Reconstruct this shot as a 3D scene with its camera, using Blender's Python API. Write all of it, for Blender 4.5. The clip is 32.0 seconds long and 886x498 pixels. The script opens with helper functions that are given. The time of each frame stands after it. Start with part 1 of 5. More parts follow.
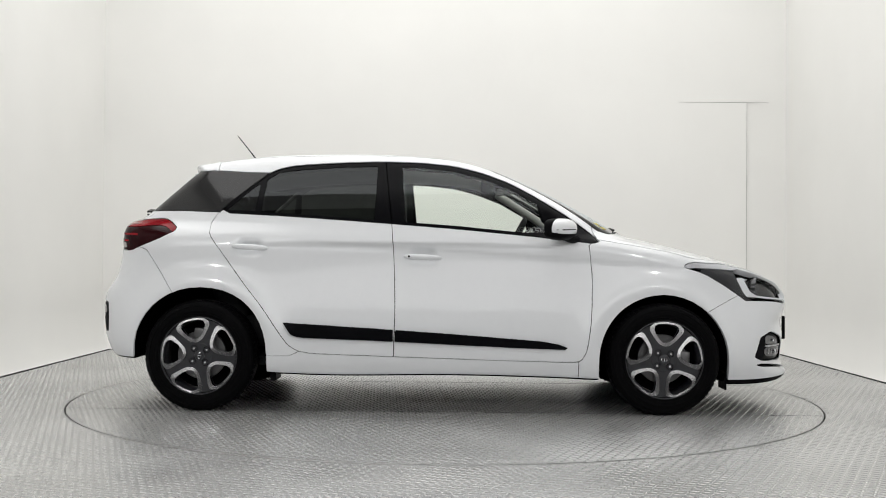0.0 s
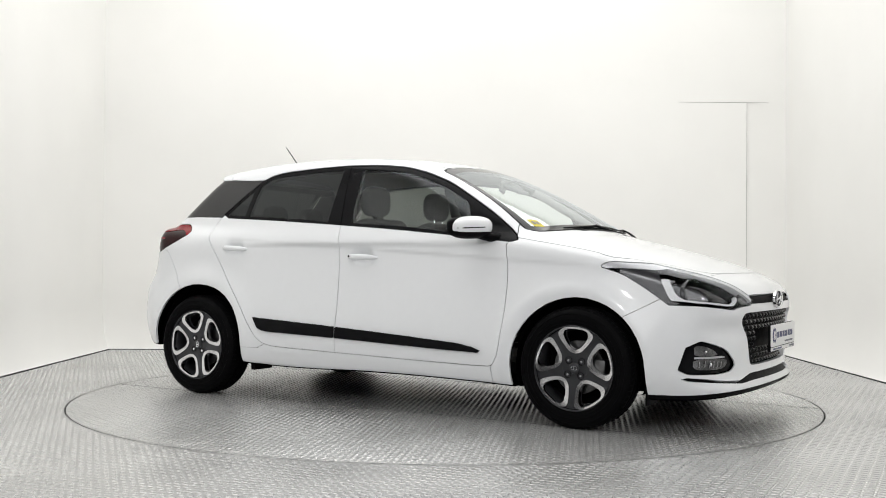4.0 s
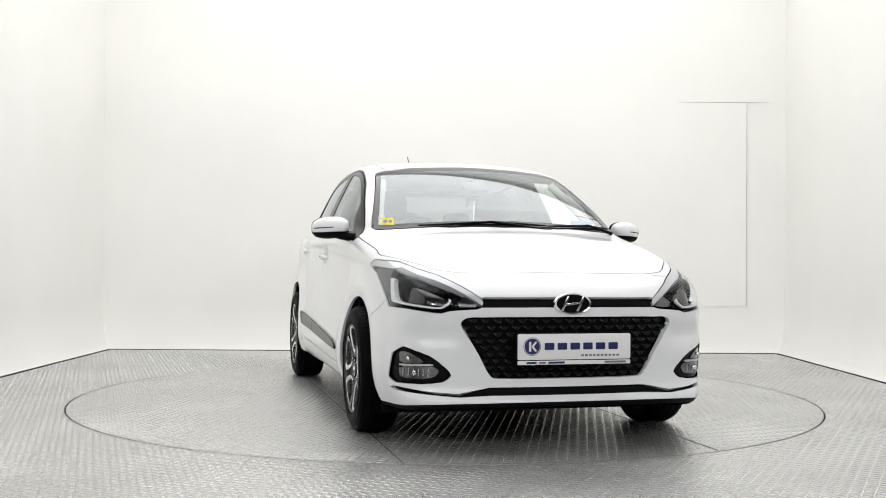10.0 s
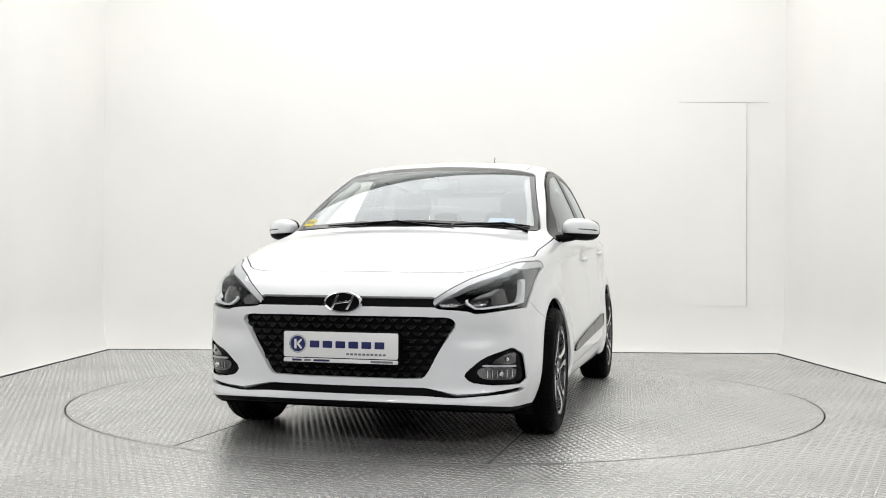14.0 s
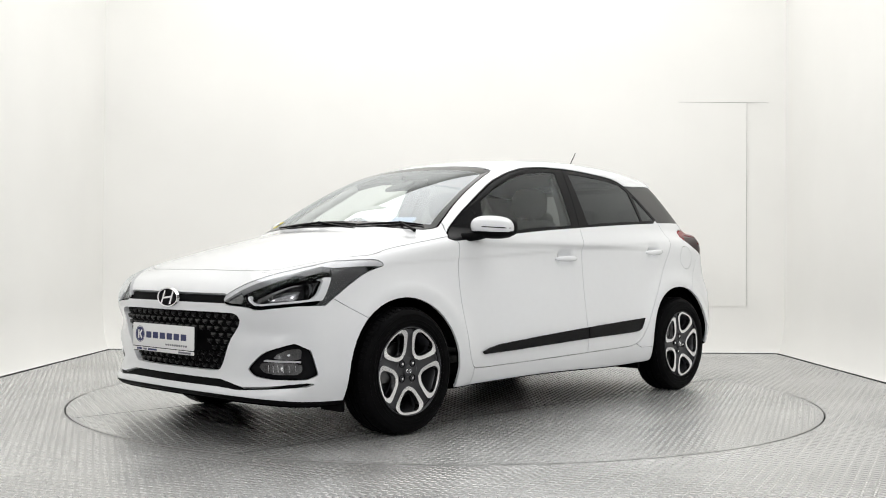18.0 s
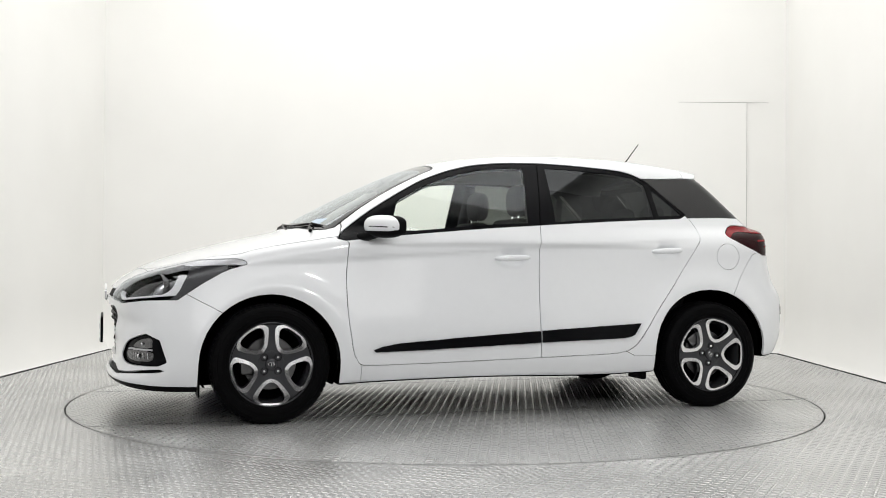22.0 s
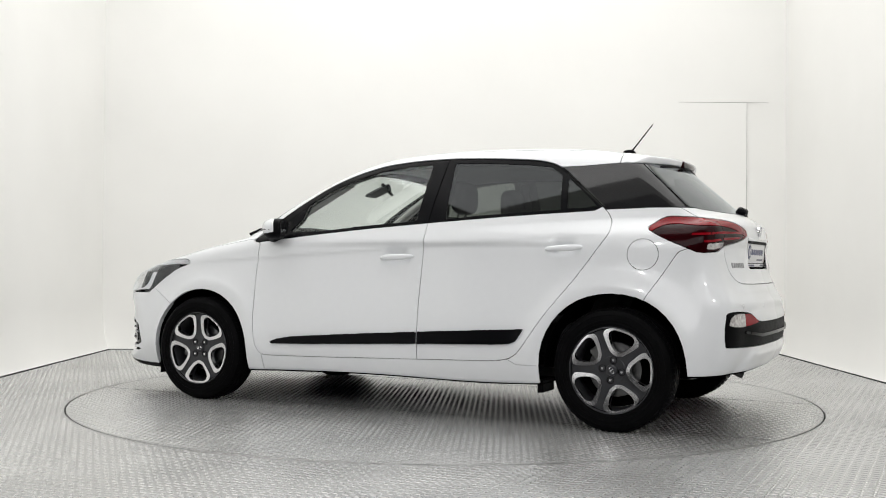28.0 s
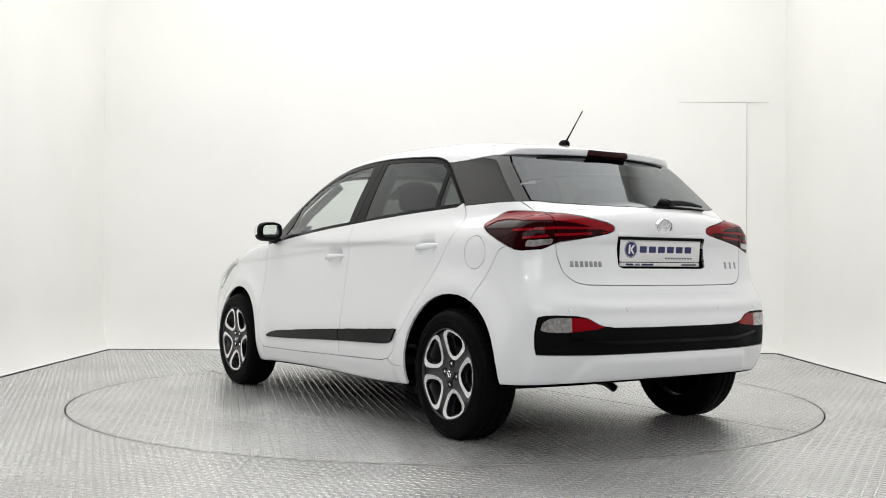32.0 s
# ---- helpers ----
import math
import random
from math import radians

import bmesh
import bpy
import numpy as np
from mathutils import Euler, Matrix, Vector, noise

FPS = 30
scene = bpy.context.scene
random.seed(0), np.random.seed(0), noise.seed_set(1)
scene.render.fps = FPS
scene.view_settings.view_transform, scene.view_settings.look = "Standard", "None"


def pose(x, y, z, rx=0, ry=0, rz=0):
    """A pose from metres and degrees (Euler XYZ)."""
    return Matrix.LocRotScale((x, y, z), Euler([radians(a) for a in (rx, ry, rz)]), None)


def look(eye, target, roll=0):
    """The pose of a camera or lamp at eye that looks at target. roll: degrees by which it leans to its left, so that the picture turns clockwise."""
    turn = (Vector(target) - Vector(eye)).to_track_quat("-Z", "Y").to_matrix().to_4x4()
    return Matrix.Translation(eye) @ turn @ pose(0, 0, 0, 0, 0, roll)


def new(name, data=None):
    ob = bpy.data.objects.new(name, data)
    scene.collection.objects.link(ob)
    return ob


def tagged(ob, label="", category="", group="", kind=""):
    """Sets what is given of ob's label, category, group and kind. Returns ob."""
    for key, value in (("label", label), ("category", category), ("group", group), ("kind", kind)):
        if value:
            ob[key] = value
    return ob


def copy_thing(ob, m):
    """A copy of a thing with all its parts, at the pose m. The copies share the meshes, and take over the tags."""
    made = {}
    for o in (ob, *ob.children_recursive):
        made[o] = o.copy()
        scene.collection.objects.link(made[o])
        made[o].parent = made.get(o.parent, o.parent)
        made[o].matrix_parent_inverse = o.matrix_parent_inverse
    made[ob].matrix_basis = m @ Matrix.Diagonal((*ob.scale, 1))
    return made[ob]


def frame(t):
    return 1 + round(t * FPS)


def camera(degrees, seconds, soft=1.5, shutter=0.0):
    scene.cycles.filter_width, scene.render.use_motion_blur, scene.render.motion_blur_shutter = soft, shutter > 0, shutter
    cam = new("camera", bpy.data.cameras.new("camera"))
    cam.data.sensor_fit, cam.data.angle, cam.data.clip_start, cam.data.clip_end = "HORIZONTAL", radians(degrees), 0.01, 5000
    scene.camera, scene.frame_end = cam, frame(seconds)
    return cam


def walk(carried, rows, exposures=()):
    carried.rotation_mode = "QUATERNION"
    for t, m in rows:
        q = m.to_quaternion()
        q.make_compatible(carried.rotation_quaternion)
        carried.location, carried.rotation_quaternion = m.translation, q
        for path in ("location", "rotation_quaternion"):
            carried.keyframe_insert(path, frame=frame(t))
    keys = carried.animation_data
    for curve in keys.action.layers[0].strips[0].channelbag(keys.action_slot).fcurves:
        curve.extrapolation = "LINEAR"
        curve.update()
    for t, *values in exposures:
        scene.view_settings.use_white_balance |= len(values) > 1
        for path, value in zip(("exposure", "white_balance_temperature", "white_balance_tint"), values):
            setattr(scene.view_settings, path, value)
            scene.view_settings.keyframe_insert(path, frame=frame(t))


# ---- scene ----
SECONDS = 32.0

# ---- camera: it stands still on a tripod before the turntable ----
cam = camera(46.29, SECONDS, soft=1.0)
EYE = (0.0, -6.512, 0.829)
SHOT = pose(*EYE, 90.792, 0.0, 0.153) @ pose(0, 0, 0, 0, 0, 0.446)
walk(cam, [(0.0, SHOT), (SECONDS, SHOT)], exposures=[(0.0, -.24), (1.5, -.12), (3.5, -.02), (6.0, 0.04), (22.5, 0.03), (24.0, -.06), (25.0, -.16), (26.0, -.16), (28.0, -.05), (30.0, 0.02), (32.0, 0.02)])

# how the turntable turns: degrees off an even 7.309 degrees a second, every two seconds
DRIFT = (-0.577, -0.336, -0.025, 0.395, 0.673, 0.741, 0.873, 0.316, -0.411, -0.587, -0.554, -0.491, -0.489, -0.328, -0.038, 0.24, 0.596)
CAR_OFFSET = (-0.065, 0.051)


def heading(t):
    """The turntable's angle in degrees at t seconds."""
    return -(1.575 + 7.309 * t + float(np.interp(t, np.arange(17) * 2.0, DRIFT)))


# ---- world and light ----
world = bpy.data.worlds.new("world")
scene.world = world
world.use_nodes = True
world.node_tree.nodes["Background"].inputs[0].default_value = (0.9, 0.95, 1.0, 1)
world.node_tree.nodes["Background"].inputs[1].default_value = 0.05


def area_lamp(name, size_x, size_y, watts, m, colour=(1, 1, 1)):
    data = bpy.data.lights.new(name, "AREA")
    data.shape, data.size, data.size_y, data.energy, data.color = "RECTANGLE", size_x, size_y, watts, colour
    ob = new(name, data)
    ob.matrix_world = m
    return ob


# the studio's luminous ceiling, and an unseen fill panel added behind the camera
area_lamp("soft_box_light", 5.9, 6.0, 203, pose(0, 0.12, 4.42), (1.0, 0.995, 0.985))
area_lamp("soft_box_light", 9.0, 2.2, 118, pose(0, -7.35, 3.3, 76), (1.0, 0.992, 0.985))
for x, z in ((-2.9, 3.4), (2.9, 3.4)):
    area_lamp("studio_flood_light", .06, .05, 46, look((x, -7.3, z), (0, 0, .8)), (1.0, 0.992, 0.985))


# ---- materials ----
def material(name):
    m = bpy.data.materials.new(name)
    m.use_nodes = True
    nt = m.node_tree
    b = nt.nodes["Principled BSDF"]
    return m, nt, b


def node(nt, kind, **values):
    n = nt.nodes.new(kind)
    for k, v in values.items():
        n.inputs[k.replace("_", " ")].default_value = v
    return n


def plain(name, colour, rough=0.5, metal=0.0, coat=0.0, scale=40.0, vary=0.12, bump=0.0, spec=0.5, coat_rough=0.03):
    """A surface with slight mottling at two scales in colour and gloss, and fine relief."""
    m, nt, b = material(name)
    tc = nt.nodes.new("ShaderNodeTexCoord")
    n1 = node(nt, "ShaderNodeTexNoise", Scale=scale, Detail=5.0)
    n2 = node(nt, "ShaderNodeTexNoise", Scale=scale * 0.08, Detail=3.0)
    nt.links.new(tc.outputs["Object"], n1.inputs["Vector"])
    nt.links.new(tc.outputs["Object"], n2.inputs["Vector"])
    add = nt.nodes.new("ShaderNodeMath")
    add.operation = "ADD"
    nt.links.new(n1.outputs["Fac"], add.inputs[0])
    nt.links.new(n2.outputs["Fac"], add.inputs[1])
    r = nt.nodes.new("ShaderNodeMapRange")
    r.inputs[1].default_value, r.inputs[2].default_value = 0.6, 1.4
    r.inputs[3].default_value, r.inputs[4].default_value = 1 - vary, 1 + vary
    nt.links.new(add.outputs[0], r.inputs[0])
    mul = nt.nodes.new("ShaderNodeVectorMath")
    mul.operation = "SCALE"
    mul.inputs[0].default_value = colour[:3]
    nt.links.new(r.outputs[0], mul.inputs["Scale"])
    nt.links.new(mul.outputs[0], b.inputs["Base Color"])
    rr = nt.nodes.new("ShaderNodeMath")
    rr.operation = "MULTIPLY"
    rr.inputs[1].default_value = rough
    nt.links.new(r.outputs[0], rr.inputs[0])
    nt.links.new(rr.outputs[0], b.inputs["Roughness"])
    b.inputs["Metallic"].default_value = metal
    b.inputs["Coat Weight"].default_value = coat
    b.inputs["Coat Roughness"].default_value = coat_rough
    b.inputs["Specular IOR Level"].default_value = spec
    if bump:
        bp = node(nt, "ShaderNodeBump", Strength=bump, Distance=0.002)
        nt.links.new(n1.outputs["Fac"], bp.inputs["Height"])
        nt.links.new(bp.outputs[0], b.inputs["Normal"])
    return m


def glass(name, tint, mirror=0.08, rough=0.0):
    """A thin pane: tinted see-through, mirrored more at a glancing angle."""
    m, nt, b = material(name)
    nt.nodes.remove(b)
    out = nt.nodes["Material Output"]
    tr = nt.nodes.new("ShaderNodeBsdfTransparent")
    tr.inputs[0].default_value = (*tint, 1)
    gl = nt.nodes.new("ShaderNodeBsdfGlossy")
    gl.inputs["Roughness"].default_value = rough
    gl.inputs["Color"].default_value = (0.93, 0.97, 1.0, 1)
    lw = node(nt, "ShaderNodeLayerWeight", Blend=0.5)
    pw = nt.nodes.new("ShaderNodeMath")
    pw.operation = "POWER"
    pw.inputs[1].default_value = 4.5
    nt.links.new(lw.outputs["Facing"], pw.inputs[0])
    mr = nt.nodes.new("ShaderNodeMapRange")
    mr.inputs[3].default_value, mr.inputs[4].default_value = mirror, 1.0
    nt.links.new(pw.outputs[0], mr.inputs[0])
    mix = nt.nodes.new("ShaderNodeMixShader")
    nt.links.new(mr.outputs[0], mix.inputs[0])
    nt.links.new(tr.outputs[0], mix.inputs[1])
    nt.links.new(gl.outputs[0], mix.inputs[2])
    nt.links.new(mix.outputs[0], out.inputs["Surface"])
    return m


PAINT = plain("white_car_paint", (0.785, 0.80, 0.82), 0.42, coat=1.0, scale=300, vary=0.012, coat_rough=0.06)
BLACK_GLOSS = plain("gloss_black_plastic", (0.004, 0.004, 0.005), 0.2, scale=60, vary=0.1, spec=0.09)
BLACK_MATT = plain("matt_black_plastic", (0.004, 0.004, 0.0045), 0.5, scale=350, vary=0.2, bump=0.15, spec=0.04)
DARK_IN = plain("dark_inner_trim", (0.003, 0.003, 0.0033), 0.8, scale=120, vary=0.2, bump=0.2, spec=0.0)
RUBBER = plain("tyre_rubber", (0.0032, 0.0032, 0.0036), 0.5, scale=180, vary=0.25, bump=0.2, spec=0.03)
ALLOY = plain("machined_alloy", (0.74, 0.74, 0.75), 0.17, 1.0, scale=260, vary=0.06)
RIM_GREY = plain("grey_rim_paint", (0.045, 0.046, 0.050), 0.32, 0.5, scale=200, vary=0.08)
CHROME = plain("chrome", (0.85, 0.86, 0.88), 0.07, 1.0, scale=90, vary=0.05)
STEEL = plain("brake_steel", (0.13, 0.13, 0.13), 0.4, 1.0, scale=140, vary=0.15)
FABRIC = plain("dark_grey_seat_fabric", (0.010, 0.010, 0.011), 0.9, scale=500, vary=0.3, bump=0.4)
TRIM_GREY = plain("grey_headlining", (0.42, 0.42, 0.40), 0.9, scale=400, vary=0.08, bump=0.2)
DASH = plain("dashboard_plastic", (0.02, 0.021, 0.023), 0.6, scale=400, vary=0.2, bump=0.3)
GLASS_CLEAR = glass("clear_car_glass", (0.95, 0.985, 0.95), 0.05)
GLASS_SCREEN = glass("windscreen_glass", (0.91, 0.95, 0.94), 0.19)
GLASS_DARK = glass("privacy_glass", (0.105, 0.115, 0.106), 0.038)
GLASS_REAR = glass("tinted_rear_glass", (0.15, 0.155, 0.155), 0.075)
LENS = glass("clear_lens", (0.95, 0.955, 0.96), 0.018)
WHITE_PLATE = plain("white_plate", (0.78, 0.78, 0.78), 0.35, scale=200, vary=0.02)
NAVY = plain("navy_print", (0.012, 0.018, 0.10), 0.4, scale=200, vary=0.05)
YELLOW = plain("yellow_sticker", (0.62, 0.52, 0.04), 0.5, scale=200, vary=0.05)
BLUE_STICKER = plain("pale_blue_sticker", (0.50, 0.60, 0.70), 0.5, scale=200, vary=0.1)
PRINT_GREY = plain("grey_print", (0.16, 0.16, 0.19), 0.5, scale=200, vary=0.05)


def red_lens(name, colour, rough=0.1, spec=0.18):
    m, nt, b = material(name)
    tc = nt.nodes.new("ShaderNodeTexCoord")
    n1 = node(nt, "ShaderNodeTexNoise", Scale=14.0, Detail=2.0)
    nt.links.new(tc.outputs["Object"], n1.inputs["Vector"])
    ramp = nt.nodes.new("ShaderNodeMapRange")
    ramp.inputs[3].default_value, ramp.inputs[4].default_value = 0.75, 1.25
    nt.links.new(n1.outputs["Fac"], ramp.inputs[0])
    mul = nt.nodes.new("ShaderNodeVectorMath")
    mul.operation = "SCALE"
    mul.inputs[0].default_value = colour
    nt.links.new(ramp.outputs[0], mul.inputs["Scale"])
    nt.links.new(mul.outputs[0], b.inputs["Base Color"])
    b.inputs["Roughness"].default_value = rough
    b.inputs["Coat Weight"].default_value = 0.0
    b.inputs["Specular IOR Level"].default_value = spec
    return m


RED = red_lens("red_lamp_plastic", (0.22, 0.003, 0.008), 0.06, 0.18)
RED_DARK = red_lens("dark_red_lamp_plastic", (0.018, 0.001, 0.002), 0.06, 0.14)
SATIN = plain("satin_silver_trim", (0.56, 0.56, 0.58), 0.3, 0.25, scale=200, vary=0.05)
BEZEL = plain("grey_lamp_bezel", (0.05, 0.05, 0.053), 0.22, 0.4, scale=200, vary=0.06)
LAMP_CHROME = plain("dim_lamp_chrome", (0.10, 0.10, 0.103), 0.13, 1.0, scale=22, vary=0.25)
GRILLE_BLACK = plain("satin_black_grille", (0.004, 0.004, 0.0045), 0.26, scale=300, vary=0.2, spec=0.28)
SCREEN_EDGE = plain("black_printed_glass", (0.012, 0.012, 0.013), 0.06, scale=80, vary=0.1, spec=0.5)
BADGE_CHROME = plain("bright_badge_chrome", (0.86, 0.86, 0.88), 0.1, 1.0, scale=150, vary=0.05)
BADGE_GREY = plain("grey_badge_metal", (0.30, 0.30, 0.31), 0.35, 0.5, scale=200, vary=0.05)
LED = plain("white_light_guide", (0.80, 0.81, 0.83), 0.25, 0.0, coat=0.5, scale=200, vary=0.03)
LAMP_CLEAR = plain("clear_ribbed_lamp", (0.15, 0.15, 0.153), 0.12, 0.9, scale=45, vary=0.7)
LAMP_SMOKE = plain("smoked_ribbed_lamp", (0.55, 0.53, 0.52), 0.16, 0.6, scale=70, vary=0.6)
# ---- mesh helpers ----
def spline(*pairs):
    """A smooth curve through (x, y) pairs, held level past its ends."""
    xs = np.array([p[0] for p in pairs], float)
    ys = np.array([p[1] for p in pairs], float)
    n = len(xs)
    h = np.diff(xs)
    a = np.eye(n)
    r = np.zeros(n)
    for i in range(1, n - 1):
        a[i, i - 1], a[i, i], a[i, i + 1] = h[i - 1], 2 * (h[i - 1] + h[i]), h[i]
        r[i] = 6 * ((ys[i + 1] - ys[i]) / h[i] - (ys[i] - ys[i - 1]) / h[i - 1])
    m = np.linalg.solve(a, r)

    def f(x):
        x = np.clip(x, xs[0], xs[-1])
        i = np.clip(np.searchsorted(xs, x) - 1, 0, n - 2)
        t0, t1, hh = xs[i + 1] - x, x - xs[i], h[i]
        return (m[i] * t0 ** 3 + m[i + 1] * t1 ** 3) / (6 * hh) + (ys[i] / hh - m[i] * hh / 6) * t0 + (ys[i + 1] / hh - m[i + 1] * hh / 6) * t1
    return f


def smax(a, b, k):
    h = np.maximum(k - np.abs(a - b), 0) / k
    return np.maximum(a, b) + h * h * k / 4


def smin(a, b, k):
    return -smax(-a, -b, k)


# ---- the car's skin: x ahead from the middle of the wheelbase, y to its left, z up ----
SIDE_W = spline((.12, .760), (.20, .806), (.28, .836), (.38, .846), (.50, .838), (.62, .822), (.75, .805), (.86, .795), (.94, .787), (.99, .770), (1.06, .735), (1.14, .68))
TAPER_F = spline((.7, 0), (1.1, .004), (1.35, .016), (1.55, .036), (1.75, .065), (1.95, .11), (2.2, .18))
TAPER_R = spline((-2.1, .13), (-1.9, .062), (-1.7, .032), (-1.5, .013), (-1.2, .004), (-.8, 0))
NOSE = spline((.10, 1.99), (.17, 2.045), (.225, 2.088), (.265, 2.068), (.32, 2.058), (.45, 2.072), (.58, 2.084), (.66, 2.082), (.72, 2.062), (.80, 2.04), (.95, 2.03))
NOSE_BOW = spline((0, 0), (.2, .006), (.4, .024), (.5, .042), (.6, .076), (.7, .142), (.78, .235), (.86, .38))
TAIL = spline((.14, -1.78), (.24, -1.85), (.32, -1.90), (.44, -1.943), (.58, -1.946), (.66, -1.930), (.72, -1.892), (.80, -1.862), (.88, -1.848), (.98, -1.846), (1.05, -1.835), (1.10, -1.80), (1.16, -1.74), (1.3, -1.6))
TAIL_BOW = spline((0, 0), (.3, .010), (.5, .034), (.6, .060), (.7, .088), (.78, .155), (.86, .28))
HOOD = spline((.5, 1.10), (.9, 1.055), (1.1, 1.018), (1.25, .988), (1.42, .950), (1.58, .910), (1.75, .862), (1.90, .805), (2.0, .750), (2.06, .705), (2.2, .56))
BELLY = spline((-2.0, .31), (-1.8, .29), (-1.62, .285), (-1.4, .28), (-1.1, .235), (-.9, .212), (0, .205), (.9, .188), (1.6, .165), (1.8, .165), (2.0, .185), (2.2, .21))
GREEN_F = spline((.1, 0), (.5, .016), (.8, .052), (1.1, .105), (1.3, .15))
GREEN_R = spline((-1.9, .17), (-1.6, .095), (-1.3, .050), (-.9, .016), (-.4, 0), (0, 0))
ROOF = spline((-1.7, 1.35), (-1.5, 1.395), (-1.32, 1.428), (-1.14, 1.455), (-.9, 1.478), (-.6, 1.488), (-.35, 1.488), (-.1, 1.477), (.1, 1.458), (.3, 1.425), (.5, 1.365), (.9, 1.20))
FRONT_HUB, REAR_HUB, HUB_Z = 1.285, -1.285, .306


def skin(x, y, z):
    """Under nought inside the car's outer skin, over nought outside, about in metres."""
    y = np.abs(y)
    rf = np.hypot(x - FRONT_HUB + .03, z - HUB_Z)
    rr = np.hypot(x - REAR_HUB - .01, z - HUB_Z)
    flare = .0105 * np.exp(-((rf - .40) / .06) ** 2) + .0028 / (1 + np.exp((rf - .424) / .007)) + .020 * np.exp(-((rr - .41) / .075) ** 2)
    crease = .918 - .062 * x
    u = np.maximum(crease - z, 0)
    hollow = .0070 * (1 - np.exp(-(u / .016) ** 2)) * np.exp(-u / .13) * np.exp(-((x - .05) / 1.22) ** 6)
    hollow = hollow + .027 * (np.exp(-((x + .050) / .064) ** 4 - ((z - .873) / .036) ** 2) + np.exp(-((x + 1.020) / .064) ** 4 - ((z - .922) / .036) ** 2))
    side = y - (SIDE_W(z) - TAPER_F(x) - TAPER_R(x) + flare - hollow)
    side = side - .018 / (1 + np.exp((x + .9) / .22)) / (1 + np.exp((.87 - z) / .10))
    cheek = .024 * np.exp(-((y - .60) / .13) ** 4 - ((z - .515) / .050) ** 2)
    nose = x - (NOSE(z) - NOSE_BOW(y) - cheek)
    scoop = .012 * np.exp(-(y / .56) ** 6 - ((z - .672) / .030) ** 2) + .009 * np.exp(-(y / .58) ** 8 - ((z - .605) / .030) ** 2)
    skirt = .015 / (1 + np.exp((y - .50 - (.405 - z) * .8) / .010)) / (1 + np.exp((z - .405) / .007))
    tail = (TAIL(z) + TAIL_BOW(y) + scoop - skirt) - x
    top = (z - (HOOD(x) - .062 * (y / .72) ** 2)) * .95
    low = smax(side, smax(nose, top, .05), .07)
    low = smax(low, tail, .07)
    low = smax(low, BELLY(x) - z, .03)
    zz = z - 1.0
    gside = (y - (.781 - .36 * zz - .26 * zz * zz - GREEN_F(x) - GREEN_R(x))) * .94
    screen = ((x - 1.125) * .545 + (z - 1.016) + .19 * y * y + .10 * (x - .7) ** 2 - .017) / 1.139
    roof = z - (ROOF(x) - .10 * y * y)
    back = ((-1.705 - x) * .87 + (z - 1.145) + .28 * y * y) / 1.325
    up = smax(gside, smax(screen, roof, .09), .068)
    up = smax(up, back, .05)
    up = smax(up, tail, .04)
    up = smax(up, .94 - z, .02)
    return smin(low, up, .03)


def skin_normal(p, e=.002, field=skin):
    g = np.empty_like(p)
    for i in range(3):
        d = np.zeros(3)
        d[i] = e
        a, b = p + d, p - d
        g[:, i] = field(a[:, 0], a[:, 1], a[:, 2]) - field(b[:, 0], b[:, 1], b[:, 2])
    return g / np.maximum(np.linalg.norm(g, axis=1), 1e-9)[:, None]


def skin_mesh(h, field=skin, x0=-2.02, x1=2.16, z0=.12, z1=1.54):
    """Points and triangles of the surface where field is nought, in cells of h metres."""
    xs = np.arange(x0, x1, h)
    ny = int(.90 / h)
    ys = (np.arange(ny) + .5) * h
    zs = np.arange(z0, z1, h)
    half = field(xs[:, None, None], ys[None, :, None], zs[None, None, :])
    v = np.concatenate([half[:, ::-1], half], axis=1)
    ys = np.concatenate([-ys[::-1], ys])
    s = v < 0
    nx, nyy, nz = v.shape
    count = np.zeros((nx - 1, nyy - 1, nz - 1), int)
    for a in (0, 1):
        for b in (0, 1):
            for c in (0, 1):
                count += s[a:nx - 1 + a, b:nyy - 1 + b, c:nz - 1 + c]
    live = (count > 0) & (count < 8)
    ids = np.full(live.shape, -1)
    ijk = np.argwhere(live)
    ids[tuple(ijk.T)] = np.arange(len(ijk))
    p = np.stack([xs[ijk[:, 0]], ys[ijk[:, 1]], zs[ijk[:, 2]]], 1) + h / 2
    for _ in range(6):
        f = field(p[:, 0], p[:, 1], p[:, 2])
        p = p - skin_normal(p, field=field) * np.clip(f, -h * .6, h * .6)[:, None]
    quads = []
    for axis in range(3):
        lo = [slice(0, -1) if a == axis else slice(1, -1) for a in range(3)]
        hi = [slice(1, None) if a == axis else slice(1, -1) for a in range(3)]
        s0, s1 = s[tuple(lo)], s[tuple(hi)]
        u, w = (axis + 1) % 3, (axis + 2) % 3
        for flip, where in ((False, s0 & ~s1), (True, ~s0 & s1)):
            e = np.argwhere(where)
            for a in range(3):
                if a != axis:
                    e[:, a] += 1
            c = []
            for du, dw in ((1, 1), (0, 1), (0, 0), (1, 0)):
                q = e.copy()
                q[:, u] -= du
                q[:, w] -= dw
                c.append(ids[tuple(q.T)])
            q = np.stack(c, 1)
            quads.append(q[:, ::-1] if flip else q)
    q = np.concatenate(quads)
    q = q[(q >= 0).all(1)]
    # the shorter diagonal
    d0 = np.linalg.norm(p[q[:, 0]] - p[q[:, 2]], axis=1) <= np.linalg.norm(p[q[:, 1]] - p[q[:, 3]], axis=1)
    t = np.concatenate([q[d0][:, [0, 1, 2]], q[d0][:, [0, 2, 3]], q[~d0][:, [1, 2, 3]], q[~d0][:, [1, 3, 0]]])
    return p, t


